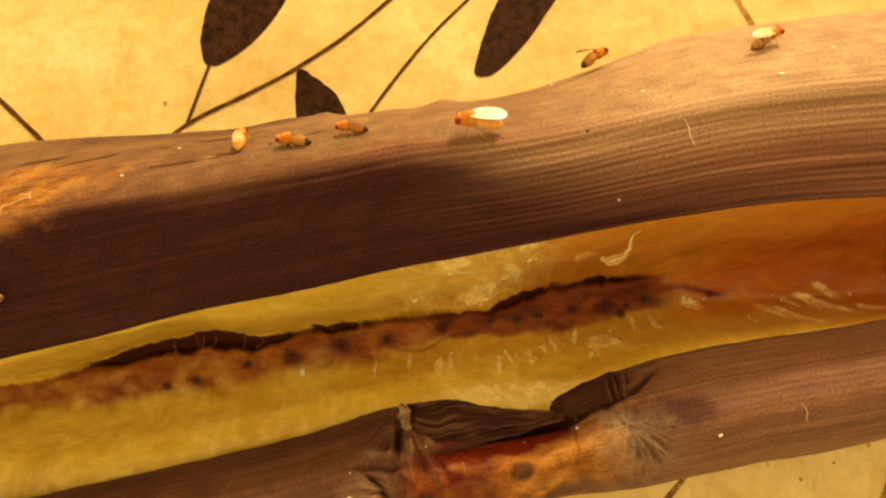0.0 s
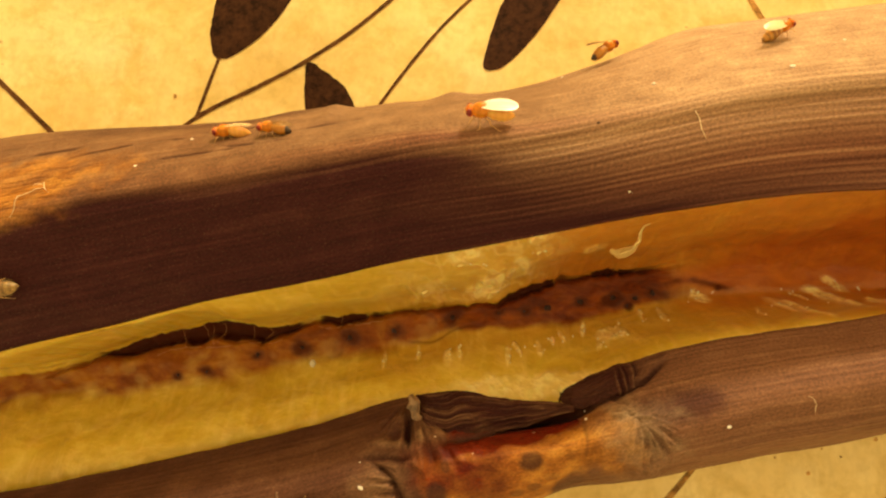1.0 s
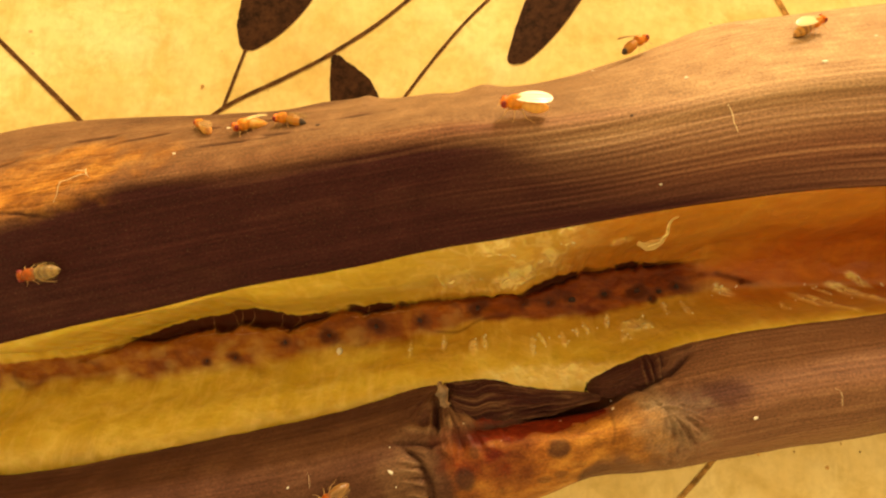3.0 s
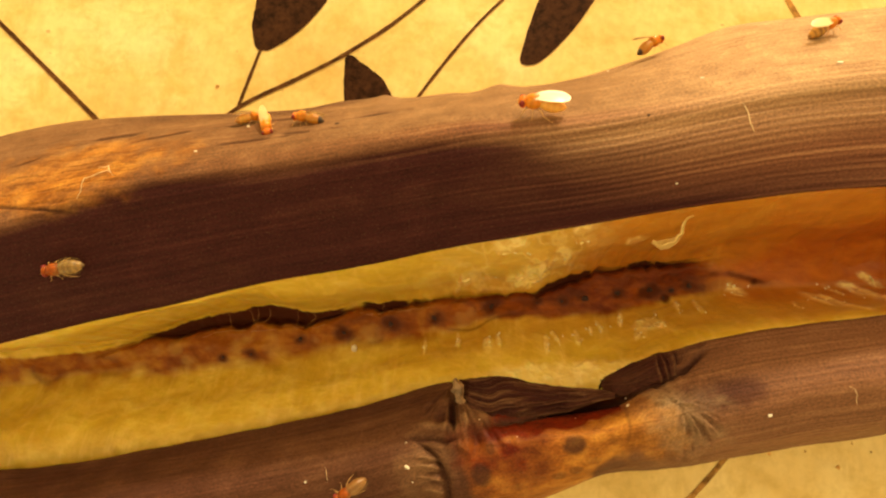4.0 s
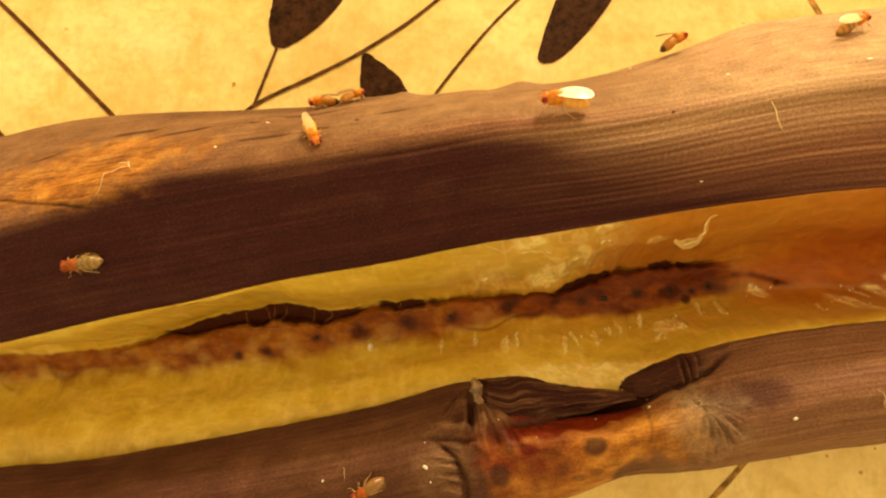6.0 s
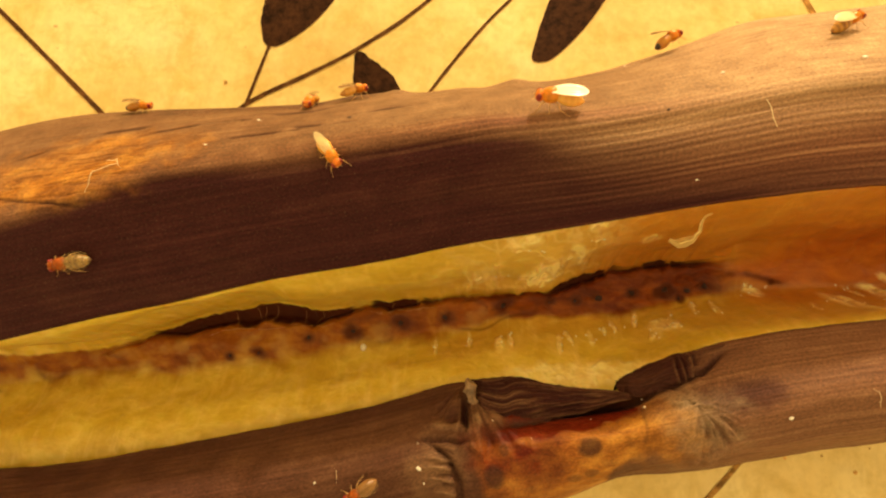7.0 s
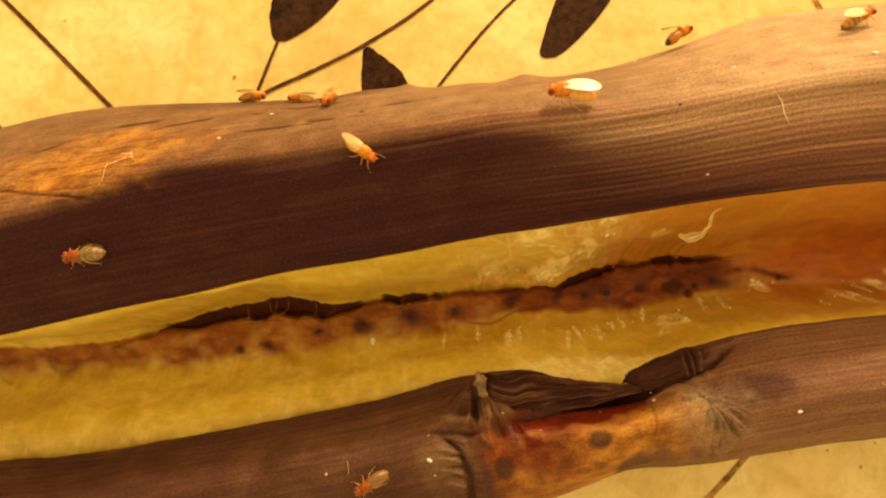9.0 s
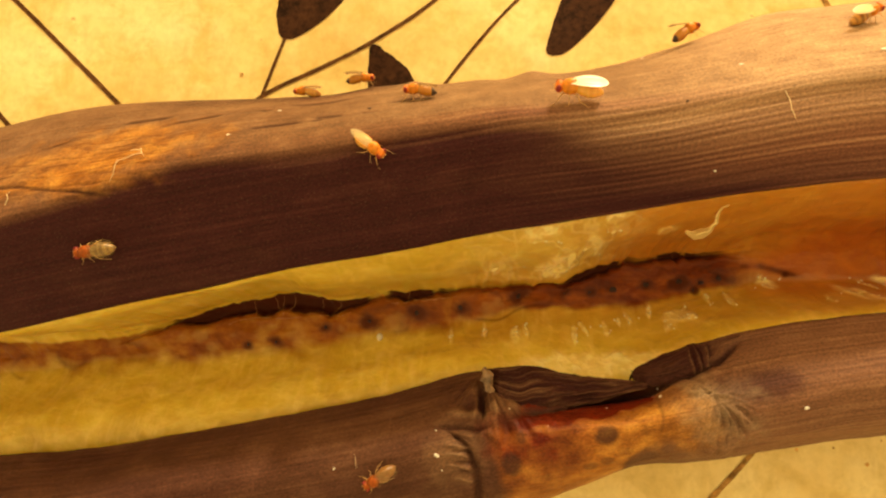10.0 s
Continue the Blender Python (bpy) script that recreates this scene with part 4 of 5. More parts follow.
for cx0, cy0, cr0 in ((-31.9, -11.9, 1.15), (-35.4, -12.9, 1.0), (-27.5, -11.6, 0.9), (-23.8, -11.2, 0.8), (-8.5, -8.75, 0.95), (-1.9, -7.35, 1.05), (-12.0, -9.3, 0.7), (2.0, -6.6, 0.7)):   # round chambers of the core
    ring = np.exp(-((np.hypot(p[:, :, 0] - cx0, (py - cy0) * 1.25) - cr0 * (1 + 0.4 * grain(X * 0.8, py * 0.9, 56, 3))) / 0.2) ** 2) * (pz < 9) * smooth(-0.35, 0.4, grain(X * 0.7, py * 0.8, 57, 2))
    shade_and_stain, inner = np.maximum(shade_and_stain, 0.42 * ring), np.maximum(inner, 0.5 * ring)
RIM = line((-3.4, -8.3), (-2.4, -8.37), (-0.8, -8.22), (0.14, -7.6), (1.8, -7.19), (3.5, -7.2))
rim = np.exp(-((py - RIM(X)) / 0.11) ** 2) * smooth(-3.2, -2.4, X) * smooth(3.0, 1.5, X) * (pz < 9)      # dark rim of the large chamber
shade_and_stain = np.maximum(shade_and_stain, 0.6 * rim)
pale = np.zeros_like(py)
vein = smooth(0.70, 0.95, 1 - np.abs(grain(X * 1.15 + 0.5 * py, py * 1.9, 70, 3)) * 1.5)      # thin skins and strings of pith
crumbs = smooth(0.02, 0.30, grain(X * 2.1, py * 2.8, 88, 3))
for k, (ox, oy, ln, wd, a, w) in enumerate(PITH):
    i0, i1 = np.searchsorted(STATIONS, (ox - ln * 1.8 - 0.3, ox + ln * 1.8 + 0.3))
    q = p[i0:i1]
    whole = ellipse(q, ox, oy, ln, wd, a, 0.35, 0.75, 100 + k)
    pale[i0:i1] = np.maximum(pale[i0:i1], w * np.clip(whole * (0.42 + 0.5 * vein[i0:i1] + 0.8 * crumbs[i0:i1]), 0, 1))
pale = np.maximum(pale, 0.95 * ellipse(p, 4.6, -11.2, 4.6, 0.75, 5, 0.35, 0.5, 75) * (0.55 + 0.3 * vein + 0.4 * crumbs))
pale = np.maximum(pale, 0.20 * vein * smooth(-0.1, 0.5, grain(X * 0.25, py * 0.5, 83, 2)) * smooth(-40, -30, X) * smooth(4, -4, X) * smooth(0.1, 0.5, py - cr[:, None]) * (pz > 8))
pale = np.maximum(pale, (0.12 + 0.26 * vein) * smooth(-6, 0, X) * smooth(9, 4, X) * smooth(-0.2, 0.3, py - cr[:, None]) * (pz > 8))
for k, (ox, oy, r, w) in enumerate(LUMPS):
    i0, i1 = np.searchsorted(STATIONS, (ox - r * 2, ox + r * 2))
    soft = w * ellipse(p[i0:i1], ox, oy, r, r * 0.8, 0, 0.7, 1.3, 150 + k) * (pz[i0:i1] < 9.5)
    pale[i0:i1] = np.maximum(pale[i0:i1], 0.08 * soft)
    inner[i0:i1] = inner[i0:i1] * (1 - 0.32 * soft)
ribs = (0.5 + 0.5 * np.sin(X * 8 + 5 * grain(X * 0.7, py * 0.8, 65, 3))) * smooth(-17, -13, X) * smooth(-2, -6, X) * smooth(-0.9, -1.8, py - co[:, None]) * smooth(-14.6, -13.4, py - 0.22 * (X + 10)) * smooth(-0.3, 0.2, grain(X * 0.5, py * 0.7, 66, 2))   # faint ribs across the slope
pale = np.maximum(pale, 0.16 * ribs)
bumps = 0.16 * grain(X * 0.45, py * 0.6, 50, 4) + 0.22 * inner * grain(X * 0.75, py * 1.0, 51, 4) + 0.16 * pale * (0.8 + grain(X * 1.8, py * 2.2, 52, 3))
bumps = bumps + 0.03 * ribs
p = p + nrm * bumps[:, :, None]
PULP_SKIN = p
sheet("pulp", p, PULP, banana, {"core": np.clip(1.1 * inner, 0, 1), "brown": np.clip(brown, 0, 1), "shade_and_stain": shade_and_stain, "pale": pale, "rot": np.clip(rot, 0, 1)}, "moist yellow pulp with a brown open core")


def on_grid(g, x, y, low=0, high=None):
    """The place and normal of a surface at plan place (x, y) in mm, searched between two columns."""
    i = int(np.argmin(np.abs(STATIONS - x)))
    cols = np.arange(low, high or g.shape[1])
    j = int(cols[np.argmin(np.abs(g[i, cols, 1] - y))])
    a, b = g[max(i - 4, 0), j] - g[min(i + 4, len(g) - 1), j], g[i, max(j - 4, 0)] - g[i, min(j + 4, g.shape[1] - 1)]
    nn = Vector(np.cross(b, a)).normalized()
    return Vector((x, g[i, j, 1], g[i, j, 2])), (nn if nn.z > 0 else -nn)


# ---------------------------------------------------------------- torn flaps, knob, seeds and fibres of the banana
def torn_flap(x0, x1, top, low, lift, seed, label, sink=99.0, cross=()):
    """A curled strip of dry peel between two lines of the plan, pleated along, or across at the given places."""
    xs = np.linspace(x0, x1, 190)
    yu, yl = top(xs), low(xs)
    zu, mid = FRONT_LIP_Z(xs), (yu + yl) / 2
    rise = lift * (1 - smooth(sink, sink + 1.8, xs)) * (0.45 + 0.55 * smooth(x0, x0 + 0.7, xs))
    if not cross:
        rise = rise + 0.6 * smooth(2.6, 0.4, xs) * smooth(x0 - 0.2, x0 + 0.8, xs)
    fold = 0.15 * grain(xs * 0.8, seed, seed, 2)
    pts = np.stack([np.stack(q, axis=-1) for q in (
        (yu - 0.5, zu - 0.75), (yu - 0.08, zu - 0.35), (yu, zu + 0.25), (yu * 0.7 + yl * 0.3, zu + rise * 0.8 + fold), (mid, zu + rise + fold), (yu * 0.25 + yl * 0.75, zu + rise * 1.0 - fold),
        (yl, zu + rise * 0.85), (yl + 0.1, zu + rise * 0.85 - 0.25), (yl + 0.5, zu + rise * 0.6 - 0.3))], axis=1)
    g = np.concatenate([np.broadcast_to(xs[:, None, None], (len(xs), 190, 1)), spline(pts, 190)], axis=2)
    ac = np.linspace(0, 1, 190)[None, :] * (yu - yl)[:, None]
    across = np.linspace(0, 1, 190)[None, :] + 0 * ac
    here = xs[:, None] + 0 * across
    bend = across + 0.08 * grain(here * 0.35, across * 2, seed + 6, 2) - 0.30 * smooth(x0 + 3.2, x0, here) * (1 - across) + 0.16 * smooth(x0 + 2.2, x0, here)
    inside = smooth(0.1, 0.25, across) * smooth(0.95, 0.82, across)
    pleat = np.clip(1 - 3.2 * np.abs(grain(here * 0.25, bend * 27, seed + 1, 1)), -1, 1) + 0.6 * np.clip(1 - 3.0 * np.abs(grain(here * 0.45, bend * 62, seed + 5, 1)), -1, 1)
    pleat = pleat * inside * (0.25 if cross else 1.0)
    for k, (cx_, wide) in enumerate(cross):
        way = cx_ + 0.35 * (across - 0.5) + 0.5 * (across - 0.5) ** 2 + 0.12 * grain(across * 4, k, seed + 7, 2)
        pleat = pleat + (1.0 * np.exp(-((here - way) / wide) ** 2) - 1.2 * np.exp(-((here - way - 2.1 * wide) / wide) ** 2)) * smooth(0.22, 0.5, across) * smooth(0.95, 0.82, across)
    g = g + normals(g) * ((0.10 if cross else 0.065) * pleat + 0.09 * grain(here * 1.1, ac * 1.6, seed + 2, 3) + 0.02 * grain(here * 5, ac * 5, seed + 8, 2))[:, :, None]
    fade = smooth(sink - 0.3, sink + 1.0, here)
    worn = 0.35 * smooth(0.35, 0.8, grain(here * 0.5, ac * 3.2, seed + 3, 3))
    # pleats' light and shade, and the shaded lower edge, are painted by these masks
    return sheet("torn_flap", g, PEEL, banana, {"groove": 0.5, "tan": 0.20 * smooth(0.3, 1.5, pleat), "stripe": 0.35, "dark": np.clip((0.87 - 0.45 * fade) - 0.28 * pleat + 0.25 * grain(here * 0.6, ac * 2, seed + 4, 3) + 0.5 * (1 - fade) * smooth(0.84, 0.92, across), 0, 1),
                 "pale": 0.08 * worn + 0.05 * smooth(0.5, 1.4, pleat), "bruise_and_shade": np.clip(0.05 + 0.30 * smooth(-0.1, -1.0, pleat) + 0.7 * (1 - fade) * smooth(0.84, 0.92, across), 0, 1)}, label)


torn_flap(-1.9, 7.3, line((-1.9, -11.75), (1, -11.5), (2.7, -11.8), (4.7, -11.95), (7.3, -12.05)),
          line((-1.9, -13.6), (-1.3, -14.3), (-0.5, -14.55), (0.6, -14.4), (2.3, -13.8), (4.7, -13.2), (6.4, -12.65), (7.3, -12.35)), 1.25, 61, "curled dark strip of torn peel")
torn_flap(6.75, 12.7, line((6.75, -11.75), (7.0, -11.35), (7.6, -10.95), (9, -10.2), (10.6, -9.65), (12.7, -9.1)),
          line((6.75, -11.85), (7.0, -12.15), (7.6, -12.3), (8.7, -11.95), (10.6, -11.2), (12.7, -9.95)), 1.0, 71, "dark rounded lobe of torn peel", 10.4, ((9.75, 0.08), (10.12, 0.06), (10.6, 0.09)))

bm = bmesh.new()
blob(bm, (-1.9, -12.4, 12.95), (0.34, 0.78, 0.46), Matrix.Rotation(0.25, 3, "Z"), 48, 32)
for v in bm.verts:
    v.co += v.normal * 0.34 * float(grain(v.co.x * 3.6 + v.co.z, v.co.y * 3.0, 81, 3))
part("knob", bm, KNOB, banana, "pale dry knob at the tear")

for k, (x, y, r) in enumerate(SEEDS):
    c, nn = on_grid(PULP_SKIN, x, y, 120, 255)
    bm = bmesh.new()
    blob(bm, c - nn * 0.07, (r * 0.56, r * 0.46, 0.13), nn.to_track_quat("Z", "Y").to_matrix(), 14, 8)
    for v in bm.verts:
        v.co += v.normal * 0.18 * float(grain(v.co.x * 4, v.co.y * 4 + k, 82 + k, 2))
    part("seed", bm, SEED, banana)

dice = random.Random(7)


def fibre(name, points, r, material, wob=0.0, owner=None):
    pts = [Vector(q) for q in points]
    fine = []
    for a, b in zip(pts, pts[1:]):
        for u in (0, 0.34, 0.67):
            fine.append(a.lerp(b, u) + Vector([dice.uniform(-wob, wob) for _ in range(3)]))
    fine.append(pts[-1])
    n = len(fine)
    return part(name, tube(bmesh.new(), fine, [r * (0.45 + 0.55 * math.sin(math.pi * (k + 0.6) / (n + 0.2))) for k in range(n)], 6), material, owner)


way = spline(np.array([[(11.95, -1.3), (11.45, -1.9), (11.35, -2.6), (11.0, -3.0), (10.3, -3.2), (9.8, -3.0)]]), 60)[0]
u = np.linspace(0, 1, 60)
wide = 0.10 + 0.17 * smooth(0.45, 0.75, u) * smooth(1.0, 0.8, u) + 0.06 * smooth(0.3, 0, u) + 0.10 * grain(u * 14, 0, 84, 3)
side = np.gradient(way, axis=0)
side = np.stack([-side[:, 1], side[:, 0]], axis=1) / np.linalg.norm(side, axis=1, keepdims=True)
ribbon = np.stack([np.concatenate([way + side * (wide * k)[:, None], (15.1 - 1.65 * smooth(0, 0.8, u) + 0.08 * grain(u * 8, k * 2, 86, 2))[:, None]], axis=1) for k in np.linspace(-1, 1, 7)], axis=1)
sheet("membrane", ribbon, MEMBRANE, banana, None, "thin translucent skin peeling off the pulp")
fibre("fibre", [(11.9, -1.4, 14.9), (11.4, -2.0, 14.4), (11.35, -2.6, 14.1), (11.0, -3.0, 13.8), (10.3, -3.2, 13.4), (9.8, -3.0, 13.4)], 0.055, FIBRE, 0.05, banana)
for x in (-18.6, -17.0, -16.4, -15.6, -13.4, -12.4, -7.6):   # threads across the open core
    y, g = float(CRACK(x)), float(GAP(x))
    fibre("fibre", [(x - 0.1, y + 0.05, 7.4), (x + dice.uniform(-0.3, 0.3), y - g * 0.5, 6.9), (x + dice.uniform(-0.7, 0.7), y - g - 0.2, 6.85)], 0.016, STRAND, 0.09, banana)
for x0, x1 in ((-20.5, -15.2), (-14.8, -11.6), (-9.2, -5.0), (-8.4, -4.2)):   # long strands along the core
    pts = [on_grid(PULP_SKIN, x, float(CRACK(x)) - float(GAP(x)) - 0.35 + dice.uniform(-0.15, 0.15), 120, 255)[0] + Vector((0, 0, 0.03)) for x in np.linspace(x0, x1, 7)]
    fibre("fibre", pts, 0.035, STRAND, 0.05, banana)
for k, (x, y, ln, wd, a, w) in enumerate(PITH):      # flakes that stand off the pulp
    if w < 0.6:
        continue
    q, nn = on_grid(PULP_SKIN, x + dice.uniform(-0.2, 0.2), y + dice.uniform(-0.1, 0.1), 60, 270)
    turn = nn.to_track_quat("Z", "Y").to_matrix() @ Matrix.Rotation(radians(a + dice.uniform(-15, 15)), 3, "Z")
    f_ = bmesh.new()
    blob(f_, (0, 0, 0), (1, 1, 1), None, 18, 9)
    sd = dice.uniform(0, 99)
    for v in f_.verts:
        r = 1 + 0.9 * float(grain(v.co.x * 2.6 + sd, v.co.y * 2.6 + sd, 7, 3))
        v.co = q + turn @ Vector((v.co.x * ln * 0.42 * r, v.co.y * max(wd * 0.32, 0.07) * r, 0.01 + v.co.z * 0.03 + 0.06 * math.sin(v.co.x * 3 + sd) + 0.05 * math.sin(v.co.y * 3 + sd)))
    part("flake", f_, FLAKE, banana)
    for _ in range(3 if w > 0.65 else 1):       # near-white flecks beside it, painting the pulp's wet glints
        q, nn = on_grid(PULP_SKIN, x + dice.gauss(0, max(ln * abs(math.cos(radians(a))), wd)), y + dice.gauss(0, 0.25), 60, 270)
        f_ = bmesh.new()
        blob(f_, q + nn * 0.03, (dice.uniform(0.04, 0.10), dice.uniform(0.05, 0.14), 0.04), nn.to_track_quat("Z", "Y").to_matrix(), 8, 6)
        part("fleck", f_, FLECK, banana)

# dry hairs and crumbs that stick to the peel
hairs = [((12.75, 3.0, 20.2), (12.95, 2.4, 20.3), (13.25, 1.6, 20.1)), ((19.3, -11.2, 16.2), (19.6, -11.6, 16.35), (19.55, -12.2, 16.2)),
         ((-22.5, -2.3, 19.65), (-22.1, -1.2, 19.9), (-21.2, -0.6, 19.3)), ((-21.9, -0.5, 19.3), (-21.4, -0.25, 19.1), (-20.9, -0.9, 19.4)), ((-28.6, -2.9, 19.2), (-28.3, -3.4, 19.5), (-28.4, -4.0, 19.4)),
         ((-9.3, -16.6, 14.9), (-9.1, -17.0, 15.0), (-9.2, -17.4, 14.9))]
for h in hairs:
    ob = fibre("dry_hair", h, 0.026 if h[0][1] > -5 else 0.014 if h[0][1] > -15 else 0.010, HAIR, 0.09)
    tagged(ob, "pale dry hair stuck to the brown peel", "hair", "hairs on the peel")


def crumb(x, y, g, r, low, high, material=CRUMB, label="tiny white crumb stuck to the brown peel", name="crumb"):
    c, nn = on_grid(g, x, y, low, high)
    bm_ = bmesh.new()
    blob(bm_, c + nn * r * 0.15, (r * 1.3, r * 0.8, r * 0.5) if name != "juice_drop" else (r, r * 0.8, r * 0.6), nn.to_track_quat("Z", "Y").to_matrix(), 10, 7)
    for v in bm_.verts:
        v.co += v.normal * r * 0.35 * float(grain(v.co.x * 9, v.co.y * 9, int(abs(x * 7)), 2))
    tagged(part(name, bm_, material), label, name, "crumbs on the peel" if name == "crumb" else "")


SKIN_TOP, SKIN_NEAR = (60, 470), (30, 320)
for x, y, r in ((11.26, 5.2, 0.10), (18.3, 5.8, 0.12), (-14.4, 2.75, 0.09), (-16.7, 0.7, 0.07), (7.0, 7.4, 0.08), (22, 8, 0.07), (9.70, -0.76, 0.055)):
    crumb(x, y, BACK_PEEL, r, *SKIN_TOP)
crumb(-9.0, 2.65, BACK_PEEL, 0.09, *SKIN_TOP, SEED, "black speck on the pale brown peel", "speck")
crumb(7.88, 2.46, BACK_PEEL, 0.07, *SKIN_TOP, SEED, "black speck on the brown peel", "speck")
for x, y, r in ((15.2, -13.0, 0.11), (-4.67, -16.46, 0.125), (-4.35, -17.3, 0.045), (-4.8, -15.2, 0.04), (-10.5, -17.5, 0.06)):
    crumb(x, y, FRONT_PEEL, r, *SKIN_NEAR)
# pale beads added for the white highlights on the wet tear
for x, y, r in ((7.85, -12.75, 0.22), (8.0, -12.4, 0.14), (5.0, -13.6, 0.10), (-0.6, -13.8, 0.14), (1.5, -14.6, 0.09)):
    crumb(x, y, FRONT_PEEL, r * 0.42, *SKIN_NEAR, GLINT, "bright drop of dried juice on the torn peel", "juice_drop")
c, nn = on_grid(PULP_SKIN, -9.5, -9.9, 120, 290)
bm = bmesh.new()
blob(bm, c + nn * 0.12, (0.22, 0.26, 0.2), None, 12, 8)
tagged(part("crumb", bm, CRUMB), "tiny white crumb on the moist pulp", "crumb", "crumbs on the peel")

# ================ flies
AMBER, HEAD = plain("fly_thorax", (0.62, 0.225, 0.014), 0.35, 3500, 0.25, 0.1, 0.35, 0.25), plain("fly_head", (0.60, 0.17, 0.014), 0.4, 3500, 0.2, 0.05, 0.35, 0.25)
# darker copy of the thorax: shade painted on the two unlit flies
SHADE_THORAX = plain("fly_shade_thorax", (0.27, 0.066, 0.008), 0.4, 3500, 0.15, 0.0, 0.4, 0.15)
VEIN = plain("fly_vein", (0.26, 0.13, 0.04), 0.5, 3000, 0, 0, 0.2, 0.2)
EYE, LEG = plain("fly_eye", (0.20, 0.008, 0.006), 0.45, 6000), plain("fly_leg", (0.60, 0.36, 0.12), 0.45, 3000)
STRIPED, TIPPED, PALE_BELLY = (banded_material("striped_belly", (0.56, 0.31, 0.06), (0.20, 0.09, 0.025)), banded_material("dark_tipped_belly", (0.48, 0.21, 0.018), (0.035, 0.018, 0.012)),
                               banded_material("pale_belly", (0.72, 0.38, 0.07), (0.50, 0.23, 0.04)))
# this belly and the shady one are darkened to paint shade
SHADE_DULL_BELLY, FAINT_WING = banded_material("shade_dull_belly", (0.24, 0.105, 0.02), (0.16, 0.065, 0.014)), wing_material("faint_wing", 0.07, (0.6, 0.45, 0.2))
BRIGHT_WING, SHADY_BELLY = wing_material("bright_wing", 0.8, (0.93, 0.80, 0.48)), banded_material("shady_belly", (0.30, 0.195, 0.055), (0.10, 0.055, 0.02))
# the first wing's glare is painted in as nearly opaque white
GLARE_WING, CREAM_WING, CLEAR_WING, SMOKY_WING = wing_material("glare_white_wing", 0.97, (0.97, 0.94, 0.80)), wing_material("cream_wing", 0.36, (0.86, 0.74, 0.42)), wing_material("clear_wing", 0.12, (0.50, 0.38, 0.14)), wing_material("smoky_wing", 0.5, (0.45, 0.30, 0.13))


def fruit_fly(size, belly, wing, label, tip_from=-0.75, lift=0.0, spread=14, broad=0.40, shell=None):
    """A fruit fly, head towards +x, feet at z = 0, about 3 mm long at size 1."""
    fly = new("fruit_fly")
    tagged(fly, label, "fruit fly", "fruit flies on the banana")
    k = size

    def piece(name, centre, radii, material, turn=None, seg=18, rings=12, under=None):
        b_ = bmesh.new()
        blob(b_, Vector(centre) * k, [r * k for r in radii], turn, seg, rings)
        return part(name, b_, material, under or fly)
    piece("thorax", (0.27, 0, 0.74), (0.50, 0.38, 0.41), shell or AMBER, Matrix.Rotation(radians(8), 3, "Y"))
    head = piece("head", (0.81, 0, 0.70), (0.23, 0.34, 0.30), shell or HEAD)
    for side in (-1, 1):
        piece("eye", (0.85, 0.245 * side, 0.74), (0.15, 0.12, 0.20), EYE, None, 14, 10, head)
        b_ = bmesh.new()
        tube(b_, [Vector(q) * k for q in ((0.99, 0.08 * side, 0.74), (1.08, 0.11 * side, 0.69), (1.13, 0.17 * side, 0.72))], [0.04 * k, 0.035 * k, 0.008 * k], 5)
        part("antenna", b_, LEG, head)
    b_ = bmesh.new()
    blob(b_, (0, 0, 0), (1, 1, 1), Matrix.Rotation(radians(90), 3, "Y"), 24, 26)
    for v in b_.verts:
        u = v.co.x
        taper = (1.0 - 0.42 * max(0, -u) ** 2) * (1 - 0.18 * max(0, u) ** 2)
        ring = 1 + 0.035 * math.cos(u * 17)
        v.co = Vector((-0.58 + 0.80 * u, v.co.y * 0.42 * taper * ring, 0.60 + v.co.z * 0.39 * taper * ring + 0.17 * u)) * k
    xs = [v.co.x / k for v in b_.verts]
    belly_part = part("abdomen", b_, belly, fly)
    band = [max(1.0 if x < tip_from else 0.0, (0.75 if belly in (STRIPED, SHADY_BELLY) else 0.25) if (math.cos((x + 0.58) / 0.80 * 17) < -0.35 and belly is not TIPPED) else 0.0) for x in xs]
    belly_part.data.attributes.new("band", "FLOAT", "POINT").data.foreach_set("value", band)
    for side in (-1, 1):
        rows_, n = [], 16
        for i in range(n + 1):
            u = i / n
            half = broad * (0.30 + 0.70 * math.sin(min(1, u * 1.9) * math.pi / 2)) * math.sqrt(max(0.0, 1 - max(0.0, (u - 0.55) / 0.455) ** 2.4))
            rows_.append([(0.30 - 1.80 * u, side * 0.12 + w * half, 1.03 - 0.16 * u + 0.10 * math.sin(u * 3) - 0.16 * (w * half) ** 2) for w in (-1, -0.5, 0, 0.5, 1)])
        g = np.array(rows_)
        a = radians(spread) * -side
        hx, hy, hz = g[:, :, 0] - 0.3, g[:, :, 1] - side * 0.12, g[:, :, 2]
        g = np.stack([0.3 + hx * math.cos(a) - hy * math.sin(a), side * 0.12 + hx * math.sin(a) + hy * math.cos(a), hz + 0.025 * side + np.tan(radians(lift)) * np.abs(hx)], axis=-1) * k
        w_ = sheet("wing", g, wing, fly)
        for w in (-0.55, 0.0, 0.5):
            col = int(round((w + 1) * 2))
            part("vein", tube(bmesh.new(), [Vector(g[i, col]) + Vector((0, 0, 0.012 * k)) for i in range(0, 16, 3)], 0.013 * k, 4), wing if wing in (CREAM_WING, GLARE_WING, BRIGHT_WING) else VEIN, w_)
    for side in (-1, 1):
        for i, (x0, x1, x2) in enumerate(((0.55, 0.85, 1.05), (0.32, 0.30, 0.32), (0.12, -0.25, -0.62))):
            b_ = bmesh.new()
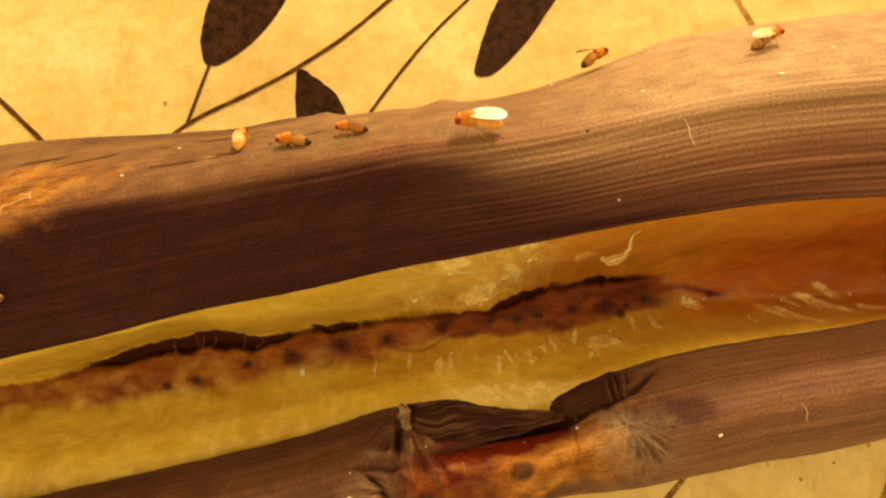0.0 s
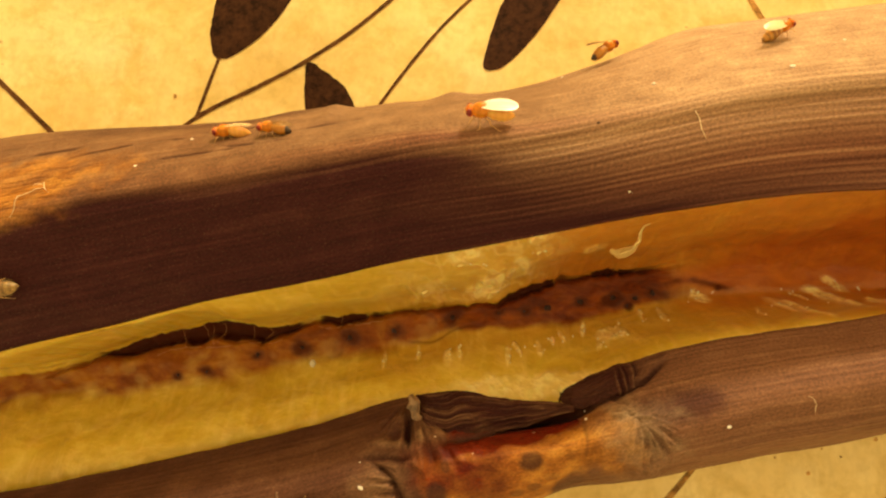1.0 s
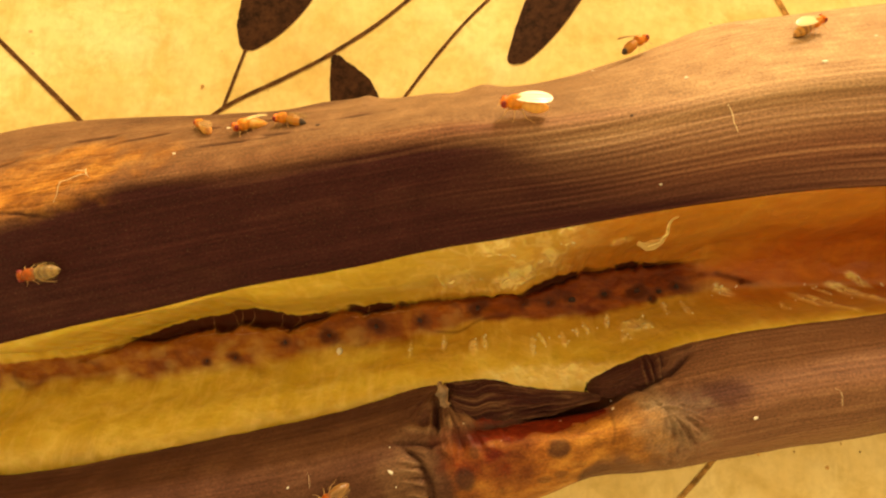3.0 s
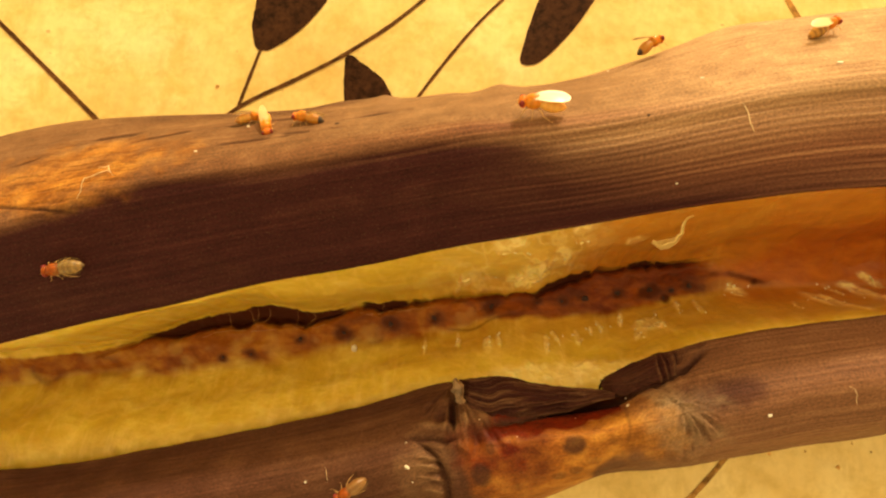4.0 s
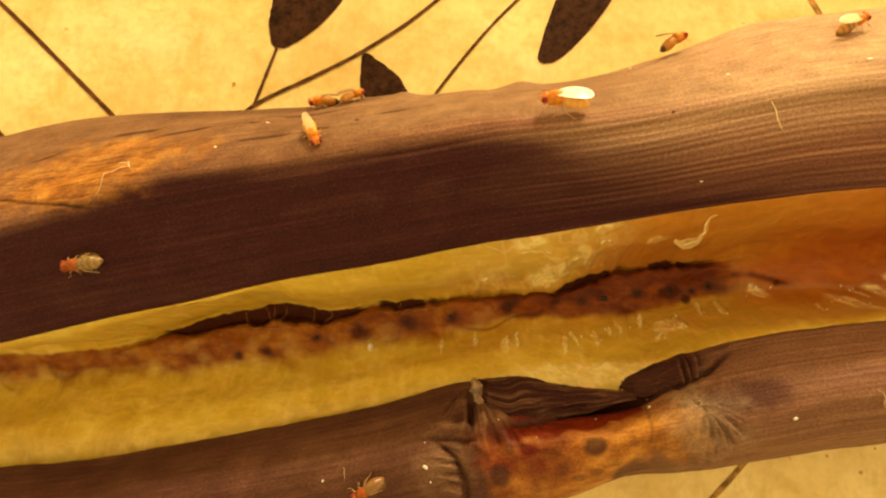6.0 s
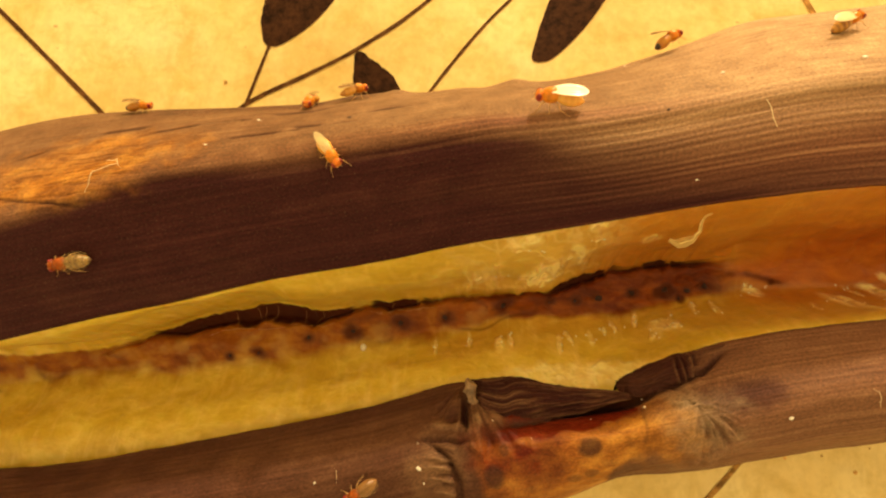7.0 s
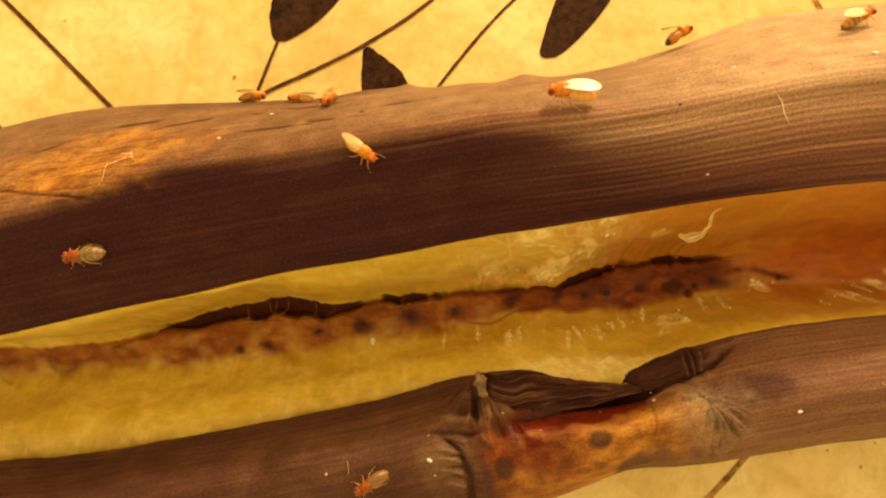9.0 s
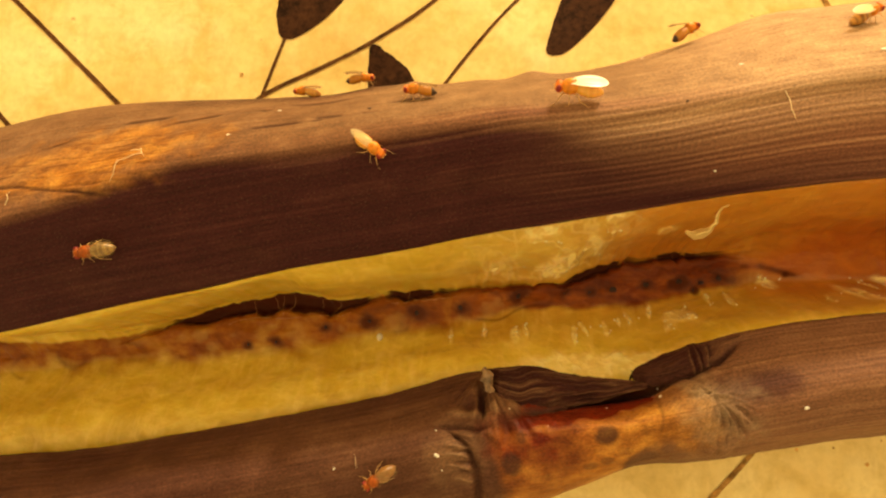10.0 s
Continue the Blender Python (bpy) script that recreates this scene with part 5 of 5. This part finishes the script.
            tube(b_, [Vector(q) * k for q in ((x0, 0.16 * side, 0.45), (x0 * 0.4 + x1 * 0.6, 0.40 * side, 0.48), (x1, 0.52 * side, 0.24), (x2, 0.62 * side, 0.02), (x2 + (0.12 if i < 2 else -0.12), 0.66 * side, 0.0))],
                 [0.045 * k, 0.032 * k, 0.020 * k, 0.013 * k, 0.009 * k], 5)
            part("leg", b_, LEG, fly)
    return fly


def stand(x, y, z, turn, up):
    """A fly's pose: feet in mm, heading in plan (0: +x, 90: +y) laid on the surface whose normal is up."""
    u = Vector(up).normalized()
    h = Vector((math.cos(radians(turn)), math.sin(radians(turn)), 0))
    h = (h - u * h.dot(u)).normalized()
    m = Matrix((h, u.cross(h), u)).transposed().to_4x4()
    m.translation = Vector((x, y, z)) * MM
    return m


BAND, HALF, TOP, BRINK, BEHIND = (0, 0.72, 0.69), (0, 0.42, 0.91), (0, 0.1, 0.99), (0, 0.9, 0.43), (0, 0.99, 0.1)
bright_fly = fruit_fly(1.06, PALE_BELLY, GLARE_WING, "orange fruit fly with glaring cream wings, on the peel", -9, 5, -2, 0.41)
bright_fly.matrix_basis = stand(2.2, 2.75, 19.55, 176, (0, 0.5, 0.87))
ridge_fly = fruit_fly(0.84, TIPPED, SMOKY_WING, "small orange fruit fly with a dark belly tip, on the ridge", -1.10, 20, -4, 0.30)
ridge_fly.matrix_basis = stand(9.8, 8.62, 15.0, 44, (-0.35, 0.75, 0.56))
striped_fly = fruit_fly(0.84, STRIPED, BRIGHT_WING, "orange fruit fly with striped belly and pale raised wings", -9, 20, -4, 0.36)
striped_fly.matrix_basis = stand(18.95, 8.8, 17.0, 29, (-0.15, 0.30, 0.94))
shaded_fly = fruit_fly(0.92, SHADY_BELLY, CLEAR_WING, "fruit fly with red eyes and striped yellow belly, on dark peel", -9, 0, 2, 0.40, SHADE_THORAX)
shaded_fly.matrix_basis = stand(-23.45, -5.95, 18.5, 190, (0, -0.2, 0.98))
low_fly = fruit_fly(0.86, SHADE_DULL_BELLY, FAINT_WING, "orange fruit fly with clear wings, on the near peel", -9, 0, 0, 0.36, SHADE_THORAX)
low_fly.matrix_basis = stand(-7.9, -17.75, 14.6, 215, (0, -0.1, 0.99))
walker = fruit_fly(0.88, PALE_BELLY, CREAM_WING, "walking fruit fly with pale cream wings", -9, 4, -4, 0.25)
dark_tail = fruit_fly(0.80, TIPPED, CLEAR_WING, "walking orange fruit fly with a black belly tip", -1.0, 0, -3)
climber = fruit_fly(0.72, PALE_BELLY, SMOKY_WING, "small orange fruit fly that climbs over the ridge", -1.0, 5, -3)
runner = fruit_fly(0.74, TIPPED, SMOKY_WING, "small pale orange fruit fly that runs along the ridge", -1.05, 8, -3)


def motions():
    """The flies that walk, climb and hop."""
    walk(walker, [(t, stand(x, y, z, a, up)) for t, x, y, z, a, up in (
        (0.0, -10.85, 2.8, 17.25, 95, BAND), (0.6, -10.85, 2.8, 17.25, 100, BAND), (0.8, -11.6, 2.75, 17.2, 150, BAND), (1.0, -12.2, 2.65, 17.2, 192, BAND), (1.5, -13.4, 2.6, 17.0, 200, BAND),
        (2.0, -13.3, 2.75, 16.85, 205, BAND), (2.5, -13.1, 2.3, 17.4, 206, BAND), (3.2, -13.2, 2.4, 17.3, 248, BAND), (3.9, -13.25, 2.5, 17.15, 285, HALF), (4.3, -13.1, 2.3, 17.4, 290, HALF),
        (4.7, -12.8, 2.25, 17.5, 292, HALF), (5.1, -12.4, 2.1, 17.7, 294, HALF), (5.5, -11.8, 1.8, 18.05, 296, HALF), (6.2, -11.0, 1.0, 18.85, 296, (0, 0.3, 0.95)), (6.8, -10.15, 0.1, 19.2, 300, TOP),
        (7.2, -8.95, -0.25, 19.35, 318, TOP), (7.6, -8.5, -0.5, 19.3, 323, TOP), (8.4, -8.5, -0.35, 19.33, 323, TOP), (10.0, -8.45, -0.25, 19.35, 323, TOP))])
    walk(dark_tail, [(t, stand(x, y, z, a, up)) for t, x, y, z, a, up in (
        (0.0, -7.7, 2.3, 18.35, 178, BAND), (0.5, -7.7, 2.3, 18.35, 178, BAND), (0.8, -8.5, 2.4, 18.15, 178, BAND), (1.0, -9.6, 2.7, 17.75, 175, BAND), (1.2, -10.6, 2.75, 17.45, 172, BAND),
        (1.5, -11.05, 2.7, 17.4, 170, BAND), (2.0, -11.05, 2.6, 17.5, 172, BAND), (2.5, -10.85, 2.65, 17.5, 170, BAND), (3.9, -10.9, 2.8, 17.35, 170, BAND), (4.4, -11.0, 2.5, 17.6, 168, BAND),
        (4.6, -10.5, 3.0, 17.2, 118, BAND), (4.8, -10.55, 4.0, 16.0, 105, BAND), (4.9, -10.5, 4.4, 15.6, 128, BAND), (5.0, -11.3, 4.6, 15.2, 158, BAND), (5.1, -11.45, 4.6, 15.2, 165, BAND), (5.5, -11.6, 4.6, 15.1, 170, BAND),
        (6.1, -11.8, 4.4, 15.3, 225, BAND), (6.8, -11.9, 4.2, 15.5, 264, BAND), (7.6, -11.65, 4.1, 15.7, 266, BAND), (8.4, -11.3, 3.8, 16.1, 266, BAND), (9.4, -11.3, 3.7, 16.3, 264, BAND),
        (9.6, -10.9, 4.0, 15.9, 232, BAND), (9.8, -8.8, 3.9, 16.6, 202, BAND), (10.0, -6.35, 3.5, 17.55, 184, BAND))])
    walk(climber, [(t, stand(x, y, z, a, up)) for t, x, y, z, a, up in (
        (0.0, -18.0, 5.7, 6.0, 178, BEHIND), (1.9, -18.0, 5.7, 6.0, 178, BEHIND), (2.2, -17.0, 4.9, 12.8, 180, BRINK), (2.5, -16.5, 2.1, 17.4, 182, BAND), (3.2, -15.6, 2.6, 17.0, 100, BAND),
        (3.9, -14.6, 2.5, 17.15, 25, BAND), (4.15, -13.8, 5.0, 13.4, 40, BRINK), (4.4, -12.5, 6.0, 7.0, 60, BEHIND), (4.8, -10.6, 6.6, 7.5, 80, BEHIND), (5.0, -10.2, 5.0, 15.0, 60, BAND), (5.1, -10.2, 5.0, 15.0, 60, BAND),
        (5.5, -10.25, 5.0, 15.0, 60, BAND), (6.8, -9.2, 5.0, 15.45, 35, BAND), (7.6, -9.2, 4.9, 15.6, 60, BAND), (7.8, -9.6, 5.0, 15.3, 115, BAND), (7.9, -9.75, 5.3, 14.8, 140, BRINK),
        (8.1, -10.6, 6.6, 8.5, 165, BEHIND), (8.7, -13.0, 6.2, 8.0, 178, BEHIND), (8.9, -13.2, 4.7, 14.3, 178, BRINK), (9.0, -13.4, 4.2, 15.1, 178, BAND), (9.4, -13.55, 4.1, 15.2, 178, BAND), (10.0, -13.7, 4.6, 14.7, 178, BAND))])
    walk(runner, [(t, stand(x, y, z, a, up)) for t, x, y, z, a, up in (
        (0.0, -4.6, 3.1, 18.15, 180, BAND), (0.1, -5.0, 3.2, 17.95, 180, BAND), (0.2, -5.4, 3.1, 18.05, 180, BAND), (0.3, -5.5, 2.95, 18.2, 180, BAND), (0.4, -5.9, 3.3, 17.8, 170, BAND), (0.55, -6.6, 5.9, 13.4, 150, BRINK),
        (0.75, -7.6, 7.0, 7.0, 150, BEHIND), (3.2, -17.0, 5.8, 6.0, 175, BEHIND), (4.6, -22.0, 5.3, 6.0, 100, BEHIND), (6.3, -27.0, 5.2, 6.5, 20, BEHIND), (6.6, -26.0, 4.9, 12.5, 5, BRINK), (6.8, -24.7, 4.1, 14.2, 2, BAND),
        (7.2, -21.7, 4.4, 14.4, 2, BAND), (7.6, -21.1, 4.25, 14.4, 2, BAND), (8.0, -21.0, 4.3, 14.35, 2, BAND), (8.3, -18.3, 4.3, 14.7, 4, BAND), (8.4, -17.2, 4.3, 14.9, 4, BAND), (8.6, -16.7, 4.75, 14.1, 6, BAND),
        (9.4, -16.4, 4.6, 14.3, 6, BAND), (9.6, -14.7, 5.0, 14.6, 8, BAND), (9.8, -11.1, 5.6, 14.7, 12, BAND), (10.0, -10.2, 5.55, 14.6, 12, BAND))])


motions()
